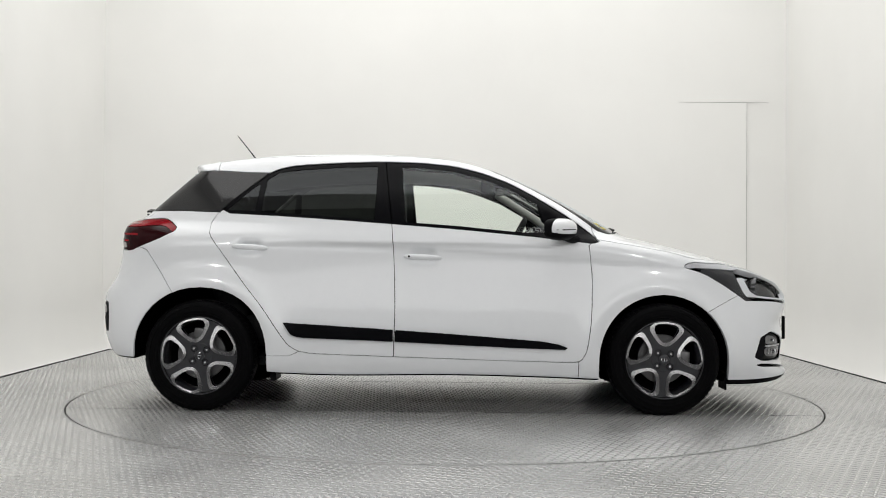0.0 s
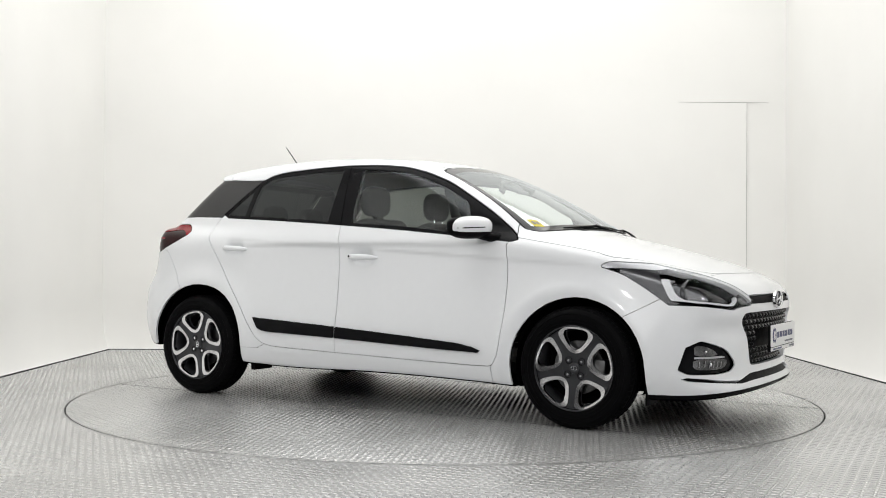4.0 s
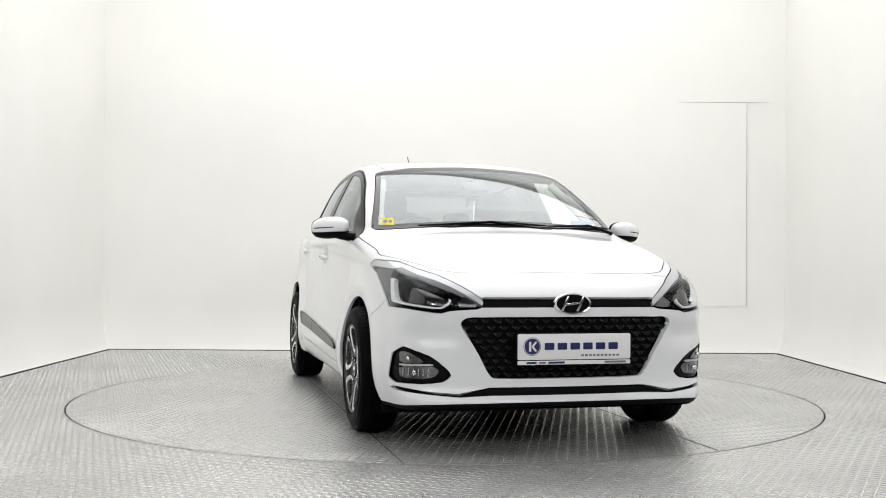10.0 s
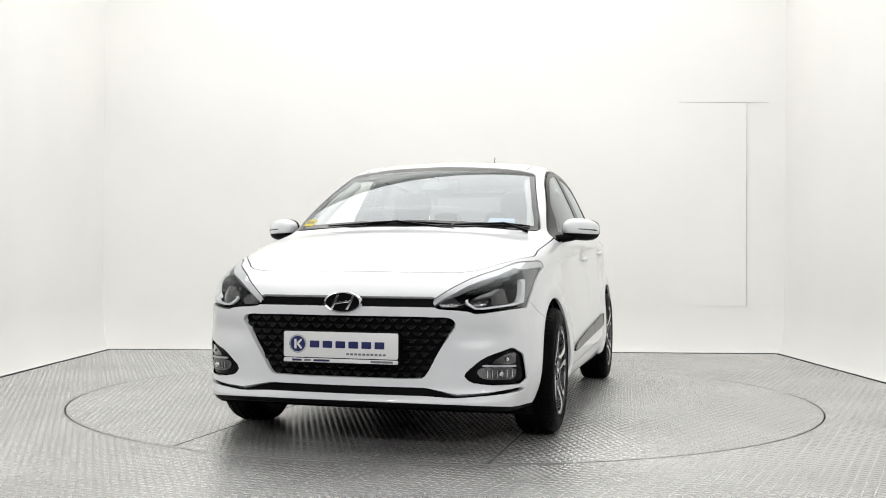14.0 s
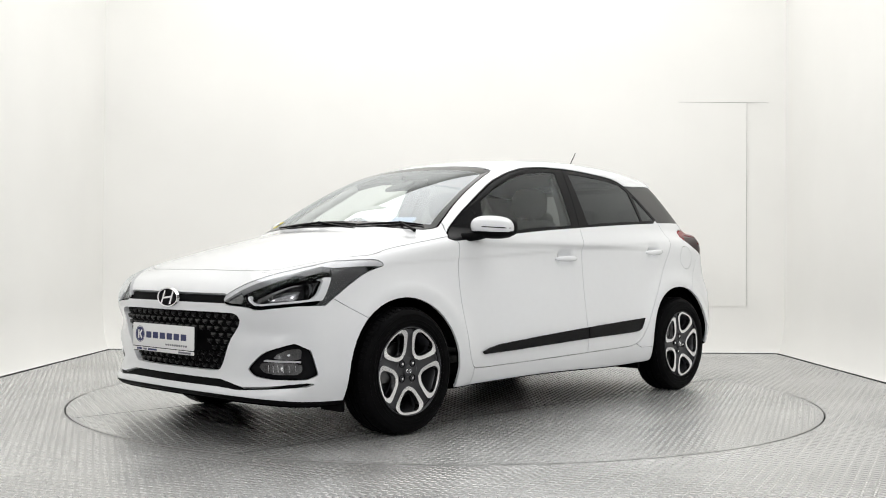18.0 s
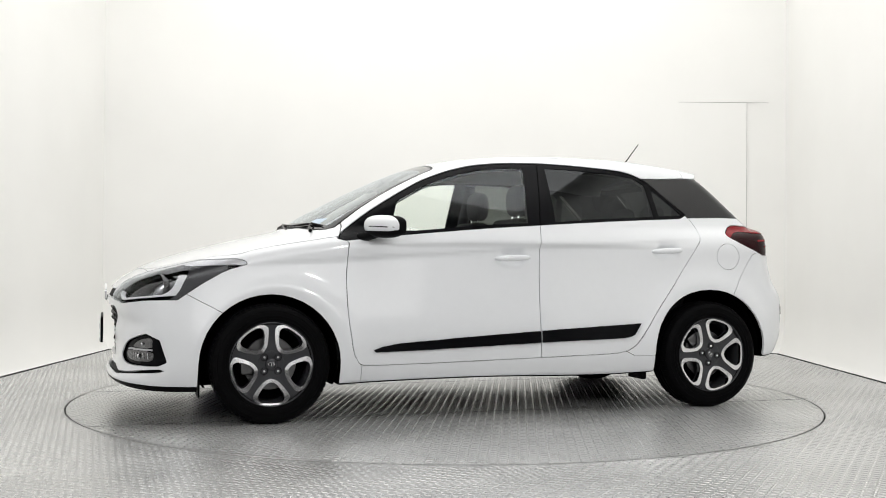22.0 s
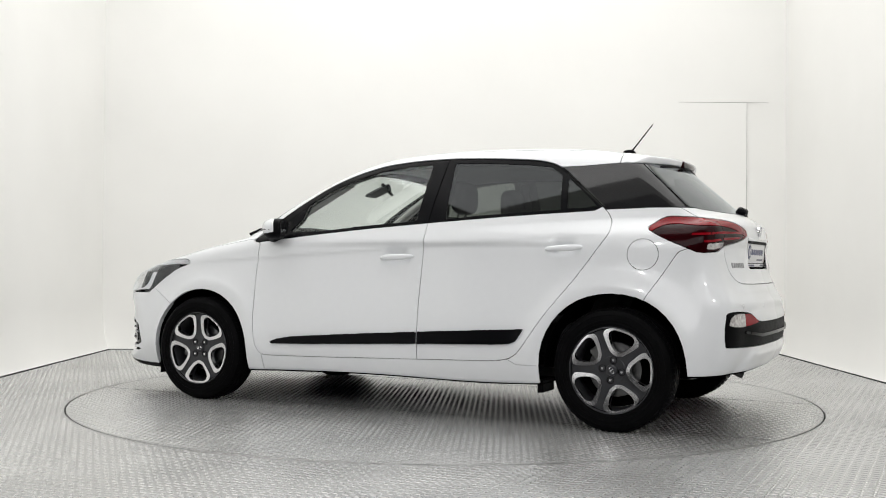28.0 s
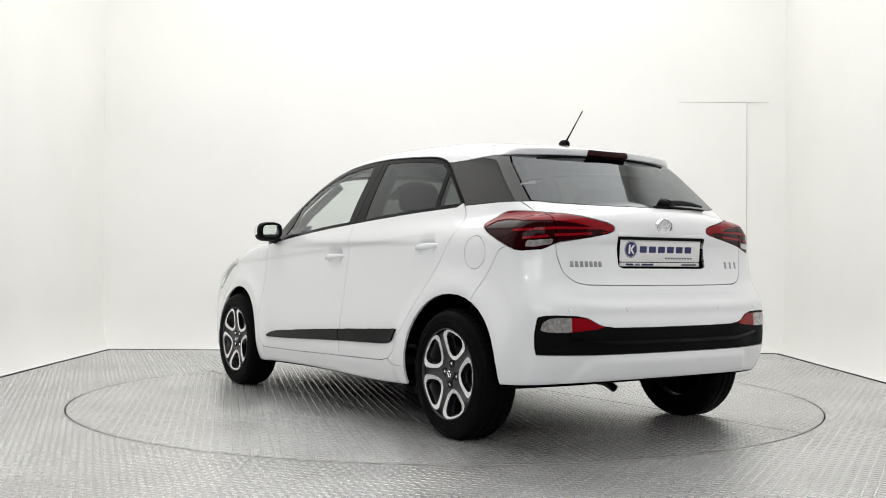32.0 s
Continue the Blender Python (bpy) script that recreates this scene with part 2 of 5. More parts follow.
def clip(mesh, g, at):
    """The part of mesh (points, triangles) where the field g(points) lies under at."""
    p, t = mesh
    if not len(t):
        return mesh
    d = g(p) - at
    ins = d < 0
    n = ins[t].sum(1)
    keep = [t[n == 3]]
    extra = []
    base = len(p)
    mixed = t[(n == 1) | (n == 2)]
    if len(mixed):
        e = np.concatenate([mixed[:, [0, 1]], mixed[:, [1, 2]], mixed[:, [2, 0]]])
        e.sort(axis=1)
        e = e[ins[e[:, 0]] != ins[e[:, 1]]]
        e = np.unique(e, axis=0)
        a, b = p[e[:, 0]], p[e[:, 1]]
        fa, fb = d[e[:, 0]], d[e[:, 1]]
        lo, hi = np.zeros(len(e)), np.ones(len(e))
        s = np.clip(fa / (fa - fb), .02, .98)
        for _ in range(4):
            m = g(a + (b - a) * s[:, None]) - at
            same = (m < 0) == (fa < 0)
            lo, hi = np.where(same, s, lo), np.where(same, hi, s)
            s = (lo + hi) / 2
        new_p = a + (b - a) * s[:, None]
        key = e[:, 0] * base + e[:, 1]
        order = np.argsort(key)
        key = key[order]

        def mid(i, j):
            k = np.minimum(i, j) * base + np.maximum(i, j)
            return base + order[np.searchsorted(key, k)]
        for cnt in (1, 2):
            m = t[n == cnt]
            if not len(m):
                continue
            odd = ins[m] if cnt == 1 else ~ins[m]
            k = odd.argmax(1)
            r = np.arange(len(m))
            i, j, l = m[r, k], m[r, (k + 1) % 3], m[r, (k + 2) % 3]
            ij, il = mid(i, j), mid(i, l)
            if cnt == 1:
                keep.append(np.stack([i, ij, il], 1))
            else:
                keep.append(np.stack([ij, j, l], 1))
                keep.append(np.stack([ij, l, il], 1))
        p = np.concatenate([p, new_p])
    t = np.concatenate(keep)
    used, inv = np.unique(t, return_inverse=True)
    return p[used], inv.reshape(-1, 3)


def cut(mesh, g, gap=.004):
    """Splits mesh into what lies inside the field g and what lies outside, with a gap between."""
    return clip(mesh, g, -gap / 2), clip(mesh, lambda p: -g(p), -gap / 2)


def curve(points, rounds=2):
    """A closed outline, its corners eased by corner cutting."""
    q = np.array(points, float)
    for _ in range(rounds):
        nxt = np.roll(q, -1, axis=0)
        q = np.stack([q * .82 + nxt * .18, q * .18 + nxt * .82], 1).reshape(-1, 2)
    return q


def inside(outline, axes, where=None, rounds=2):
    """A field: how far a point is outside (+) or inside (-) an outline drawn in the plane of two axes ('xz', 'yz', 'xy'; y counts
    without its sign). where: a second field that must hold too."""
    q = curve(outline, rounds)
    nxt = np.roll(q, -1, axis=0)
    ia, ib = "xyz".index(axes[0]), "xyz".index(axes[1])

    def g(p):
        a = np.abs(p[:, ia]) if ia == 1 else p[:, ia]
        b = np.abs(p[:, ib]) if ib == 1 else p[:, ib]
        best = np.full(len(p), 1e9)
        odd = np.zeros(len(p), bool)
        for (x0, y0), (x1, y1) in zip(q, nxt):
            dx, dy = x1 - x0, y1 - y0
            s = np.clip(((a - x0) * dx + (b - y0) * dy) / (dx * dx + dy * dy + 1e-12), 0, 1)
            best = np.minimum(best, (a - x0 - s * dx) ** 2 + (b - y0 - s * dy) ** 2)
            if y0 != y1:
                odd ^= ((y0 > b) != (y1 > b)) & (a < dx * (b - y0) / dy + x0)
        d = np.sqrt(best)
        d = np.where(odd, -d, d)
        return np.maximum(d, where(p)) if where else d
    return g


def both(*fields):
    return lambda p: np.maximum.reduce([f(p) for f in fields])


def grown(field, by):
    return lambda p: field(p) - by


AHEAD = lambda x0: (lambda p: x0 - p[:, 0])
BEHIND = lambda x0: (lambda p: p[:, 0] - x0)
ABOVE = lambda z0: (lambda p: z0 - p[:, 2])
OFFSIDE = lambda y0: (lambda p: y0 - np.abs(p[:, 1]))


def half(mesh, sign):
    p, t = mesh
    t = t[p[t][:, :, 1].mean(1) * sign > 0]
    used, inv = np.unique(t, return_inverse=True)
    return p[used], inv.reshape(-1, 3)


def data_of(name, mesh, mat, lift=0.0, rim=.014, smooth_n=None):
    """Mesh data of a piece of the skin: lifted off it, with its edge turned in by rim, and the skin's own normals."""
    p, t = mesh
    n = skin_normal(p) if smooth_n is None else smooth_n
    q = p + n * lift
    me = bpy.data.meshes.new(name)
    e = np.concatenate([t[:, [0, 1]], t[:, [1, 2]], t[:, [2, 0]]])
    es = np.sort(e, axis=1)
    key = es[:, 0].astype(np.int64) * (len(p) + 1) + es[:, 1]
    _, first, cnt = np.unique(key, return_index=True, return_counts=True)
    b = e[first[cnt == 1]]
    pts, faces, nor = [q], [t], [n]
    if rim and len(b):
        # the turned-in edge has points of its own so that it stays crisp
        bi = np.unique(b)
        m = len(bi)
        look_up = np.full(len(p), -1)
        look_up[bi] = np.arange(m)
        top = q[bi]
        low = q[bi] - n[bi] * rim
        pts += [top, low]
        o = len(q)
        b0, b1 = look_up[b[:, 0]] + o, look_up[b[:, 1]] + o
        faces += [np.stack([b1, b0, b0 + m], 1), np.stack([b1, b0 + m, b1 + m], 1)]
        edge_dir = q[b[:, 1]] - q[b[:, 0]]
        out = np.cross(edge_dir, n[b[:, 0]])
        acc = np.zeros((m, 3))
        np.add.at(acc, look_up[b[:, 0]], out)
        np.add.at(acc, look_up[b[:, 1]], out)
        acc /= np.maximum(np.linalg.norm(acc, axis=1), 1e-12)[:, None]
        nor += [acc, acc]
    pts, faces, nor = np.concatenate(pts), np.concatenate(faces), np.concatenate(nor)
    me.vertices.add(len(pts))
    me.vertices.foreach_set("co", pts.astype(np.float32).ravel())
    me.loops.add(len(faces) * 3)
    me.loops.foreach_set("vertex_index", faces.astype(np.int32).ravel())
    me.polygons.add(len(faces))
    me.polygons.foreach_set("loop_start", np.arange(0, len(faces) * 3, 3, dtype=np.int32))
    me.update(calc_edges=True)
    me.polygons.foreach_set("use_smooth", np.ones(len(faces), bool))
    me.normals_split_custom_set_from_vertices(nor.astype(np.float32))
    me.materials.append(mat)
    return me


def bodies(mesh, least=60):
    """The separate pieces of a mesh that have more than so many triangles."""
    p, t = mesh
    lab = np.arange(len(p))
    for _ in range(400):
        low = lab[t].min(1)
        new_lab = lab.copy()
        np.minimum.at(new_lab, t.ravel(), np.repeat(low, 3))
        new_lab = new_lab[new_lab]
        if (new_lab == lab).all():
            break
        lab = new_lab
    out = []
    for k in np.unique(lab[t[:, 0]]) if len(t) else ():
        tt = t[lab[t[:, 0]] == k]
        if len(tt) > least:
            used, inv = np.unique(tt, return_inverse=True)
            out.append((p[used], inv.reshape(-1, 3)))
    return out


def skin_part(name, mesh, mat, parent, label="", lift=0.0, rim=.014):
    ob = new(name, data_of(name, mesh, mat, lift, rim))
    ob.parent = parent
    if label:
        tagged(ob, label)
    return ob
# ---- bmesh helpers ----
def part(name, bm, mat, parent=None, label="", smooth=True, m=None):
    """Links a bmesh as one mesh object, under parent where one is given."""
    me = bpy.data.meshes.new(name)
    if smooth:
        for f in bm.faces:
            f.smooth = True
    bm.to_mesh(me)
    bm.free()
    me.materials.append(mat)
    ob = new(name, me)
    if parent is not None:
        ob.parent = parent
    if m is not None:
        ob.matrix_local = m
    if smooth:
        me.set_sharp_from_angle(angle=radians(38))
    if label:
        tagged(ob, label)
    return ob


def box(bm, x0, x1, y0, y1, z0, z1, bevel=0.0, segs=2):
    r = bmesh.ops.create_cube(bm, size=1)
    bmesh.ops.transform(bm, matrix=Matrix.Translation(((x0 + x1) / 2, (y0 + y1) / 2, (z0 + z1) / 2)) @ Matrix.Diagonal((x1 - x0, y1 - y0, z1 - z0, 1)), verts=r["verts"])
    if bevel:
        es = list({e for v in r["verts"] for e in v.link_edges})
        bmesh.ops.bevel(bm, geom=es, offset=bevel, segments=segs, affect="EDGES", profile=0.5)
    return bm


def prism(bm, outline, depth, m=Matrix.Identity(4), bevel=0.0):
    """A flat outline in x, y given depth along z (from -depth to 0), its top edge bevelled."""
    vs = [bm.verts.new(m @ Vector((x, y, 0))) for x, y in outline]
    f = bm.faces.new(vs)
    r = bmesh.ops.extrude_face_region(bm, geom=[f])
    ev = [g for g in r["geom"] if isinstance(g, bmesh.types.BMVert)]
    d = m.to_3x3() @ Vector((0, 0, -depth))
    bmesh.ops.translate(bm, vec=d, verts=ev)
    bmesh.ops.recalc_face_normals(bm, faces=bm.faces)
    if bevel:
        es = [e for e in bm.edges if e.verts[0] in vs and e.verts[1] in vs]
        bmesh.ops.bevel(bm, geom=es, offset=bevel, segments=2, affect="EDGES", profile=0.5)
    return bm


def lathe(bm, profile, segs=48, axis="y", full=True):
    """Turns a profile of (radius, along) round an axis."""
    rings = []
    for r, a in profile:
        ring = []
        for i in range(segs):
            c, s = math.cos(2 * math.pi * i / segs) * r, math.sin(2 * math.pi * i / segs) * r
            ring.append(bm.verts.new((c, a, s) if axis == "y" else (c, s, a)))
        rings.append(ring)
    for a, b in zip(rings, rings[1:]):
        for i in range(segs):
            j = (i + 1) % segs
            bm.faces.new((a[i], a[j], b[j], b[i]))
    bmesh.ops.recalc_face_normals(bm, faces=bm.faces)
    return bm


def tube(bm, path, radius, segs=10, caps=True):
    """A round bar along a path of points; radius is one number or one for each point."""
    path = [Vector(p) for p in path]
    rad = radius if isinstance(radius, (list, tuple)) else [radius] * len(path)
    rings = []
    for i, p in enumerate(path):
        d = (path[min(i + 1, len(path) - 1)] - path[max(i - 1, 0)]).normalized()
        u = d.cross(Vector((0, 0, 1)) if abs(d.z) < .9 else Vector((1, 0, 0))).normalized()
        w = d.cross(u)
        rings.append([bm.verts.new(p + (u * math.cos(2 * math.pi * k / segs) + w * math.sin(2 * math.pi * k / segs)) * rad[i]) for k in range(segs)])
    for a, b in zip(rings, rings[1:]):
        for k in range(segs):
            bm.faces.new((a[k], a[(k + 1) % segs], b[(k + 1) % segs], b[k]))
    if caps:
        bm.faces.new(rings[0][::-1])
        bm.faces.new(rings[-1])
    bmesh.ops.recalc_face_normals(bm, faces=bm.faces)
    return bm


def oval(bm, c, r, power=2.6, nu=24, nv=14, zmin=None, zmax=None):
    """A rounded block about c, cut level at zmin or zmax (as shares of its half height)."""
    rings = []
    for j in range(nv + 1):
        v = -math.pi / 2 + math.pi * j / nv
        ring = []
        for i in range(nu):
            u = 2 * math.pi * i / nu
            f = lambda q: math.copysign(abs(q) ** (2 / power), q)
            x, y, z = f(math.cos(v)) * f(math.cos(u)), f(math.cos(v)) * f(math.sin(u)), f(math.sin(v))
            if zmin is not None:
                z = max(z, zmin)
            if zmax is not None:
                z = min(z, zmax)
            ring.append(bm.verts.new((c[0] + r[0] * x, c[1] + r[1] * y, c[2] + r[2] * z)))
        rings.append(ring)
    for a, b in zip(rings, rings[1:]):
        for i in range(nu):
            bm.faces.new((a[i], a[(i + 1) % nu], b[(i + 1) % nu], b[i]))
    bmesh.ops.remove_doubles(bm, verts=bm.verts, dist=.0004)
    bmesh.ops.recalc_face_normals(bm, faces=bm.faces)
    return bm


def empty(name, label, category, group="", kind=""):
    ob = new(name)
    return tagged(ob, label, category, group, kind)


# ---- the studio ----
HALF_X, BACK_Y, FRONT_Y = 3.12, 3.18, -3.6
DISC_R = 2.232


def painted(name, colour, rough, blotch, bump):
    m, nt, b = material(name)
    tc = nt.nodes.new("ShaderNodeTexCoord")
    fine = node(nt, "ShaderNodeTexNoise", Scale=95.0, Detail=6.0)
    wide = node(nt, "ShaderNodeTexNoise", Scale=0.9, Detail=4.0)
    for n in (fine, wide):
        nt.links.new(tc.outputs["Object"], n.inputs["Vector"])
    r = nt.nodes.new("ShaderNodeMapRange")
    r.inputs[1].default_value, r.inputs[2].default_value = 0.3, 0.7
    r.inputs[3].default_value, r.inputs[4].default_value = 1 - blotch, 1 + blotch * .3
    nt.links.new(wide.outputs["Fac"], r.inputs[0])
    mul = nt.nodes.new("ShaderNodeVectorMath")
    mul.operation = "SCALE"
    mul.inputs[0].default_value = colour
    nt.links.new(r.outputs[0], mul.inputs["Scale"])
    nt.links.new(mul.outputs[0], b.inputs["Base Color"])
    b.inputs["Roughness"].default_value = rough
    bp = node(nt, "ShaderNodeBump", Strength=bump, Distance=0.002)
    nt.links.new(fine.outputs["Fac"], bp.inputs["Height"])
    nt.links.new(bp.outputs[0], b.inputs["Normal"])
    return m


WALL = painted("white_studio_paint", (0.85, 0.845, 0.822), 0.65, 0.035, 0.15)
CEILING = painted("white_ceiling_paint", (0.78, 0.78, 0.76), 0.8, 0.03, 0.1)
DARK_WALL = painted("dark_wall_paint", (0.09, 0.09, 0.093), 0.7, 0.2, 0.2)
LEAF = painted("white_door_paint", (0.848, 0.843, 0.82), 0.6, 0.03, 0.1)
DOOR_JOINT = plain("door_joint_seal", (0.22, 0.22, 0.21), 0.9)
JOINT = plain("shadowed_joint", (0.03, 0.03, 0.03), 0.9)


def plate_metal(name, base, rough):
    """Worn aluminium: streaks, scuffs and dull stains."""
    m, nt, b = material(name)
    tc = nt.nodes.new("ShaderNodeTexCoord")
    fine = node(nt, "ShaderNodeTexNoise", Scale=55.0, Detail=8.0, Roughness=0.7)
    wide = node(nt, "ShaderNodeTexNoise", Scale=1.3, Detail=5.0)
    specks = node(nt, "ShaderNodeTexVoronoi", Scale=6.0)
    for n in (fine, wide, specks):
        nt.links.new(tc.outputs["Object"], n.inputs["Vector"])
    mr = nt.nodes.new("ShaderNodeMapRange")
    mr.inputs[1].default_value, mr.inputs[2].default_value = 0.32, 0.7
    mr.inputs[3].default_value, mr.inputs[4].default_value = 0.86, 1.08
    nt.links.new(wide.outputs["Fac"], mr.inputs[0])
    mf = nt.nodes.new("ShaderNodeMapRange")
    mf.inputs[1].default_value, mf.inputs[2].default_value = 0.3, 0.75
    mf.inputs[3].default_value, mf.inputs[4].default_value = 0.9, 1.08
    nt.links.new(fine.outputs["Fac"], mf.inputs[0])
    spot = nt.nodes.new("ShaderNodeMapRange")
    spot.inputs[1].default_value, spot.inputs[2].default_value = 0.012, 0.03
    spot.inputs[3].default_value, spot.inputs[4].default_value = 0.35, 1.0
    nt.links.new(specks.outputs["Distance"], spot.inputs[0])
    p1 = nt.nodes.new("ShaderNodeMath")
    p1.operation = "MULTIPLY"
    nt.links.new(mr.outputs[0], p1.inputs[0])
    nt.links.new(mf.outputs[0], p1.inputs[1])
    p2 = nt.nodes.new("ShaderNodeMath")
    p2.operation = "MULTIPLY"
    nt.links.new(p1.outputs[0], p2.inputs[0])
    nt.links.new(spot.outputs[0], p2.inputs[1])
    mul = nt.nodes.new("ShaderNodeVectorMath")
    mul.operation = "SCALE"
    mul.inputs[0].default_value = base
    nt.links.new(p2.outputs[0], mul.inputs["Scale"])
    nt.links.new(mul.outputs[0], b.inputs["Base Color"])
    rr = nt.nodes.new("ShaderNodeMapRange")
    rr.inputs[3].default_value, rr.inputs[4].default_value = rough - .08, rough + .1
    nt.links.new(wide.outputs["Fac"], rr.inputs[0])
    nt.links.new(rr.outputs[0], b.inputs["Roughness"])
    b.inputs["Metallic"].default_value = 0.66
    bp = node(nt, "ShaderNodeBump", Strength=0.12, Distance=0.001)
    nt.links.new(fine.outputs["Fac"], bp.inputs["Height"])
    nt.links.new(bp.outputs[0], b.inputs["Normal"])
    return m


PLATE = plate_metal("aluminium_tread_plate", (0.50, 0.50, 0.497), 0.34)
# same metal, paler base: the light the bars catch is put into their colour
TREAD = plate_metal("worn_tread_bar", (0.74, 0.74, 0.735), 0.21)


COVE_D, COVE_H, WALL_H = .10, .42, 4.65


def build_walls():
    """Three cove walls that run into each other with rounded corners, swept as one section round the platform."""
    prof = [(0.0, .004)]
    for i in range(1, 15):
        a = math.pi / 2 * i / 14
        prof.append((COVE_D * math.sin(a), .004 + COVE_H * (1 - math.cos(a)) ** .8))
    prof += [(COVE_D, 1.4), (COVE_D, 2.8), (COVE_D, WALL_H)]
    # the plan of the platform's edge, with a short rounded corner for the wall
    path = [(-HALF_X - .02, -3.6), (-HALF_X - .02, -2.0), (-HALF_X - .02, BACK_Y), (HALF_X + .02, BACK_Y + .1), (HALF_X + .02, -2.0), (HALF_X + .02, -3.6)]
    # mitred sweep: at each plan point the outward offset
    offs = []
    for i, p in enumerate(path):
        ds = []
        if i:
            d = (Vector(p) - Vector(path[i - 1])).normalized()
            ds.append(Vector((-d.y, d.x)))
        if i < len(path) - 1:
            d = (Vector(path[i + 1]) - Vector(p)).normalized()
            ds.append(Vector((-d.y, d.x)))
        n = sum(ds, Vector((0, 0))).normalized()
        offs.append(n / max(n.dot(ds[0]), .3))
    for first, last, name in ((0, 2, "wall_west"), (2, 3, "wall_north"), (3, 5, "wall_east")):
        bm = bmesh.new()
        cols = []
        for i in range(first, last + 1):
            cols.append([bm.verts.new((path[i][0] + offs[i].x * o, path[i][1] + offs[i].y * o, u)) for o, u in prof])
        for a, b in zip(cols, cols[1:]):
            for k in range(len(prof) - 1):
                bm.faces.new((a[k], b[k], b[k + 1], a[k + 1]))
        # thickness behind
        r = bmesh.ops.extrude_face_region(bm, geom=list(bm.faces))
        vs = [g for g in r["geom"] if isinstance(g, bmesh.types.BMVert)]
        for v in vs:
            v.co += Vector((offs[first].x * .12 if name != "wall_north" else 0, .12 if name == "wall_north" else 0, -.1 if v.co.z < .6 else 0))
        bmesh.ops.recalc_face_normals(bm, faces=bm.faces)
        part(name, bm, WALL)
        tagged(scene.objects[name], "white painted studio wall with a rounded cove at its foot", "wall", kind="structure")


build_walls()
WALL_Y = BACK_Y + .092 + COVE_D
bm = bmesh.new()
box(bm, -4.2, 4.2, -3.6, 4.2, WALL_H - .04, WALL_H + .1)
tagged(part("ceiling", bm, CEILING, smooth=False), "white studio ceiling", "ceiling", kind="structure")
# unseen dark ceiling, added to keep white out of the side windows' reflections
bm = bmesh.new()
box(bm, -5.2, 5.2, -8.0, -3.6, WALL_H - .04, WALL_H + .1)
tagged(part("hall_ceiling", bm, DARK_WALL, smooth=False), "unseen dark ceiling added before the booth to cut reflections", "ceiling", kind="structure")
bm = bmesh.new()
box(bm, -5.2, 5.2, -7.9, -7.75, -.02, WALL_H)
tagged(part("wall_south", bm, DARK_WALL, smooth=False), "dark hall wall behind the camera", "wall", kind="structure")
# the hall before the booth is wider and dark
for side, name in ((-1, "hall_wall_west"), (1, "hall_wall_east")):
    bm = bmesh.new()
    box(bm, min(side * 5.05, side * 5.2), max(side * 5.05, side * 5.2), -7.75, -3.55, -.02, WALL_H)
    box(bm, min(side * 3.36, side * 5.05), max(side * 3.36, side * 5.05), -3.68, -3.55, -.02, WALL_H)
    tagged(part(name, bm, DARK_WALL, smooth=False), "dark wall of the hall before the booth", "wall", kind="structure")
bm = bmesh.new()
box(bm, -9, 9, -10, 6, -.12, -.02)
tagged(part("ground", bm, painted("concrete_floor", (0.33, 0.325, 0.31), .7, .15, .3), smooth=False), "grey concrete hall floor", "floor", kind="structure")


def door_lines():
    """A flush white door in the back wall, with an open joint over it and down one side."""
    y = WALL_Y - .002
    x0, x1, z1 = 2.21, 2.868, 2.390
    bm = bmesh.new()
    box(bm, x0, x1 - .006, y - .004, y + .006, .44, z1 - .006)
    door = part("door_1", bm, LEAF, smooth=False)
    tagged(door, "flush white door in the back wall, closed", "door", kind="structure")
    bm = bmesh.new()
    box(bm, x0, x1 + .2, y - .006, y - .001, z1 - .006, z1 - .0036)
    part("joint", bm, DOOR_JOINT, door, "thin grey joint over the door", smooth=False)
    bm = bmesh.new()
    box(bm, x1 - .006, x1 - .0040, y - .006, y - .001, .44, z1 - .006)
    part("joint", bm, DOOR_JOINT, door, "thin grey joint beside the door", smooth=False)


door_lines()
# the dark joint along the foot of the walls
for x0, x1, y0, y1 in ((-HALF_X - .022, -HALF_X - .006, -3.6, BACK_Y), (HALF_X + .006, HALF_X + .022, -3.6, BACK_Y + .09)):
    bm = bmesh.new()
    box(bm, x0, x1, y0, y1, -.015, .006)
    part("joint", bm, JOINT, scene.objects["wall_west" if x0 < 0 else "wall_east"], "dark joint at the foot of the wall", smooth=False)
bm = bmesh.new()
box(bm, -HALF_X, HALF_X, BACK_Y - .012, BACK_Y + .004, -.015, .006)
for v in bm.verts:
    v.co.y += (v.co.x + HALF_X) / (2 * HALF_X) * .1
part("joint", bm, JOINT, scene.objects["wall_north"], "dark joint at the foot of the wall", smooth=False)


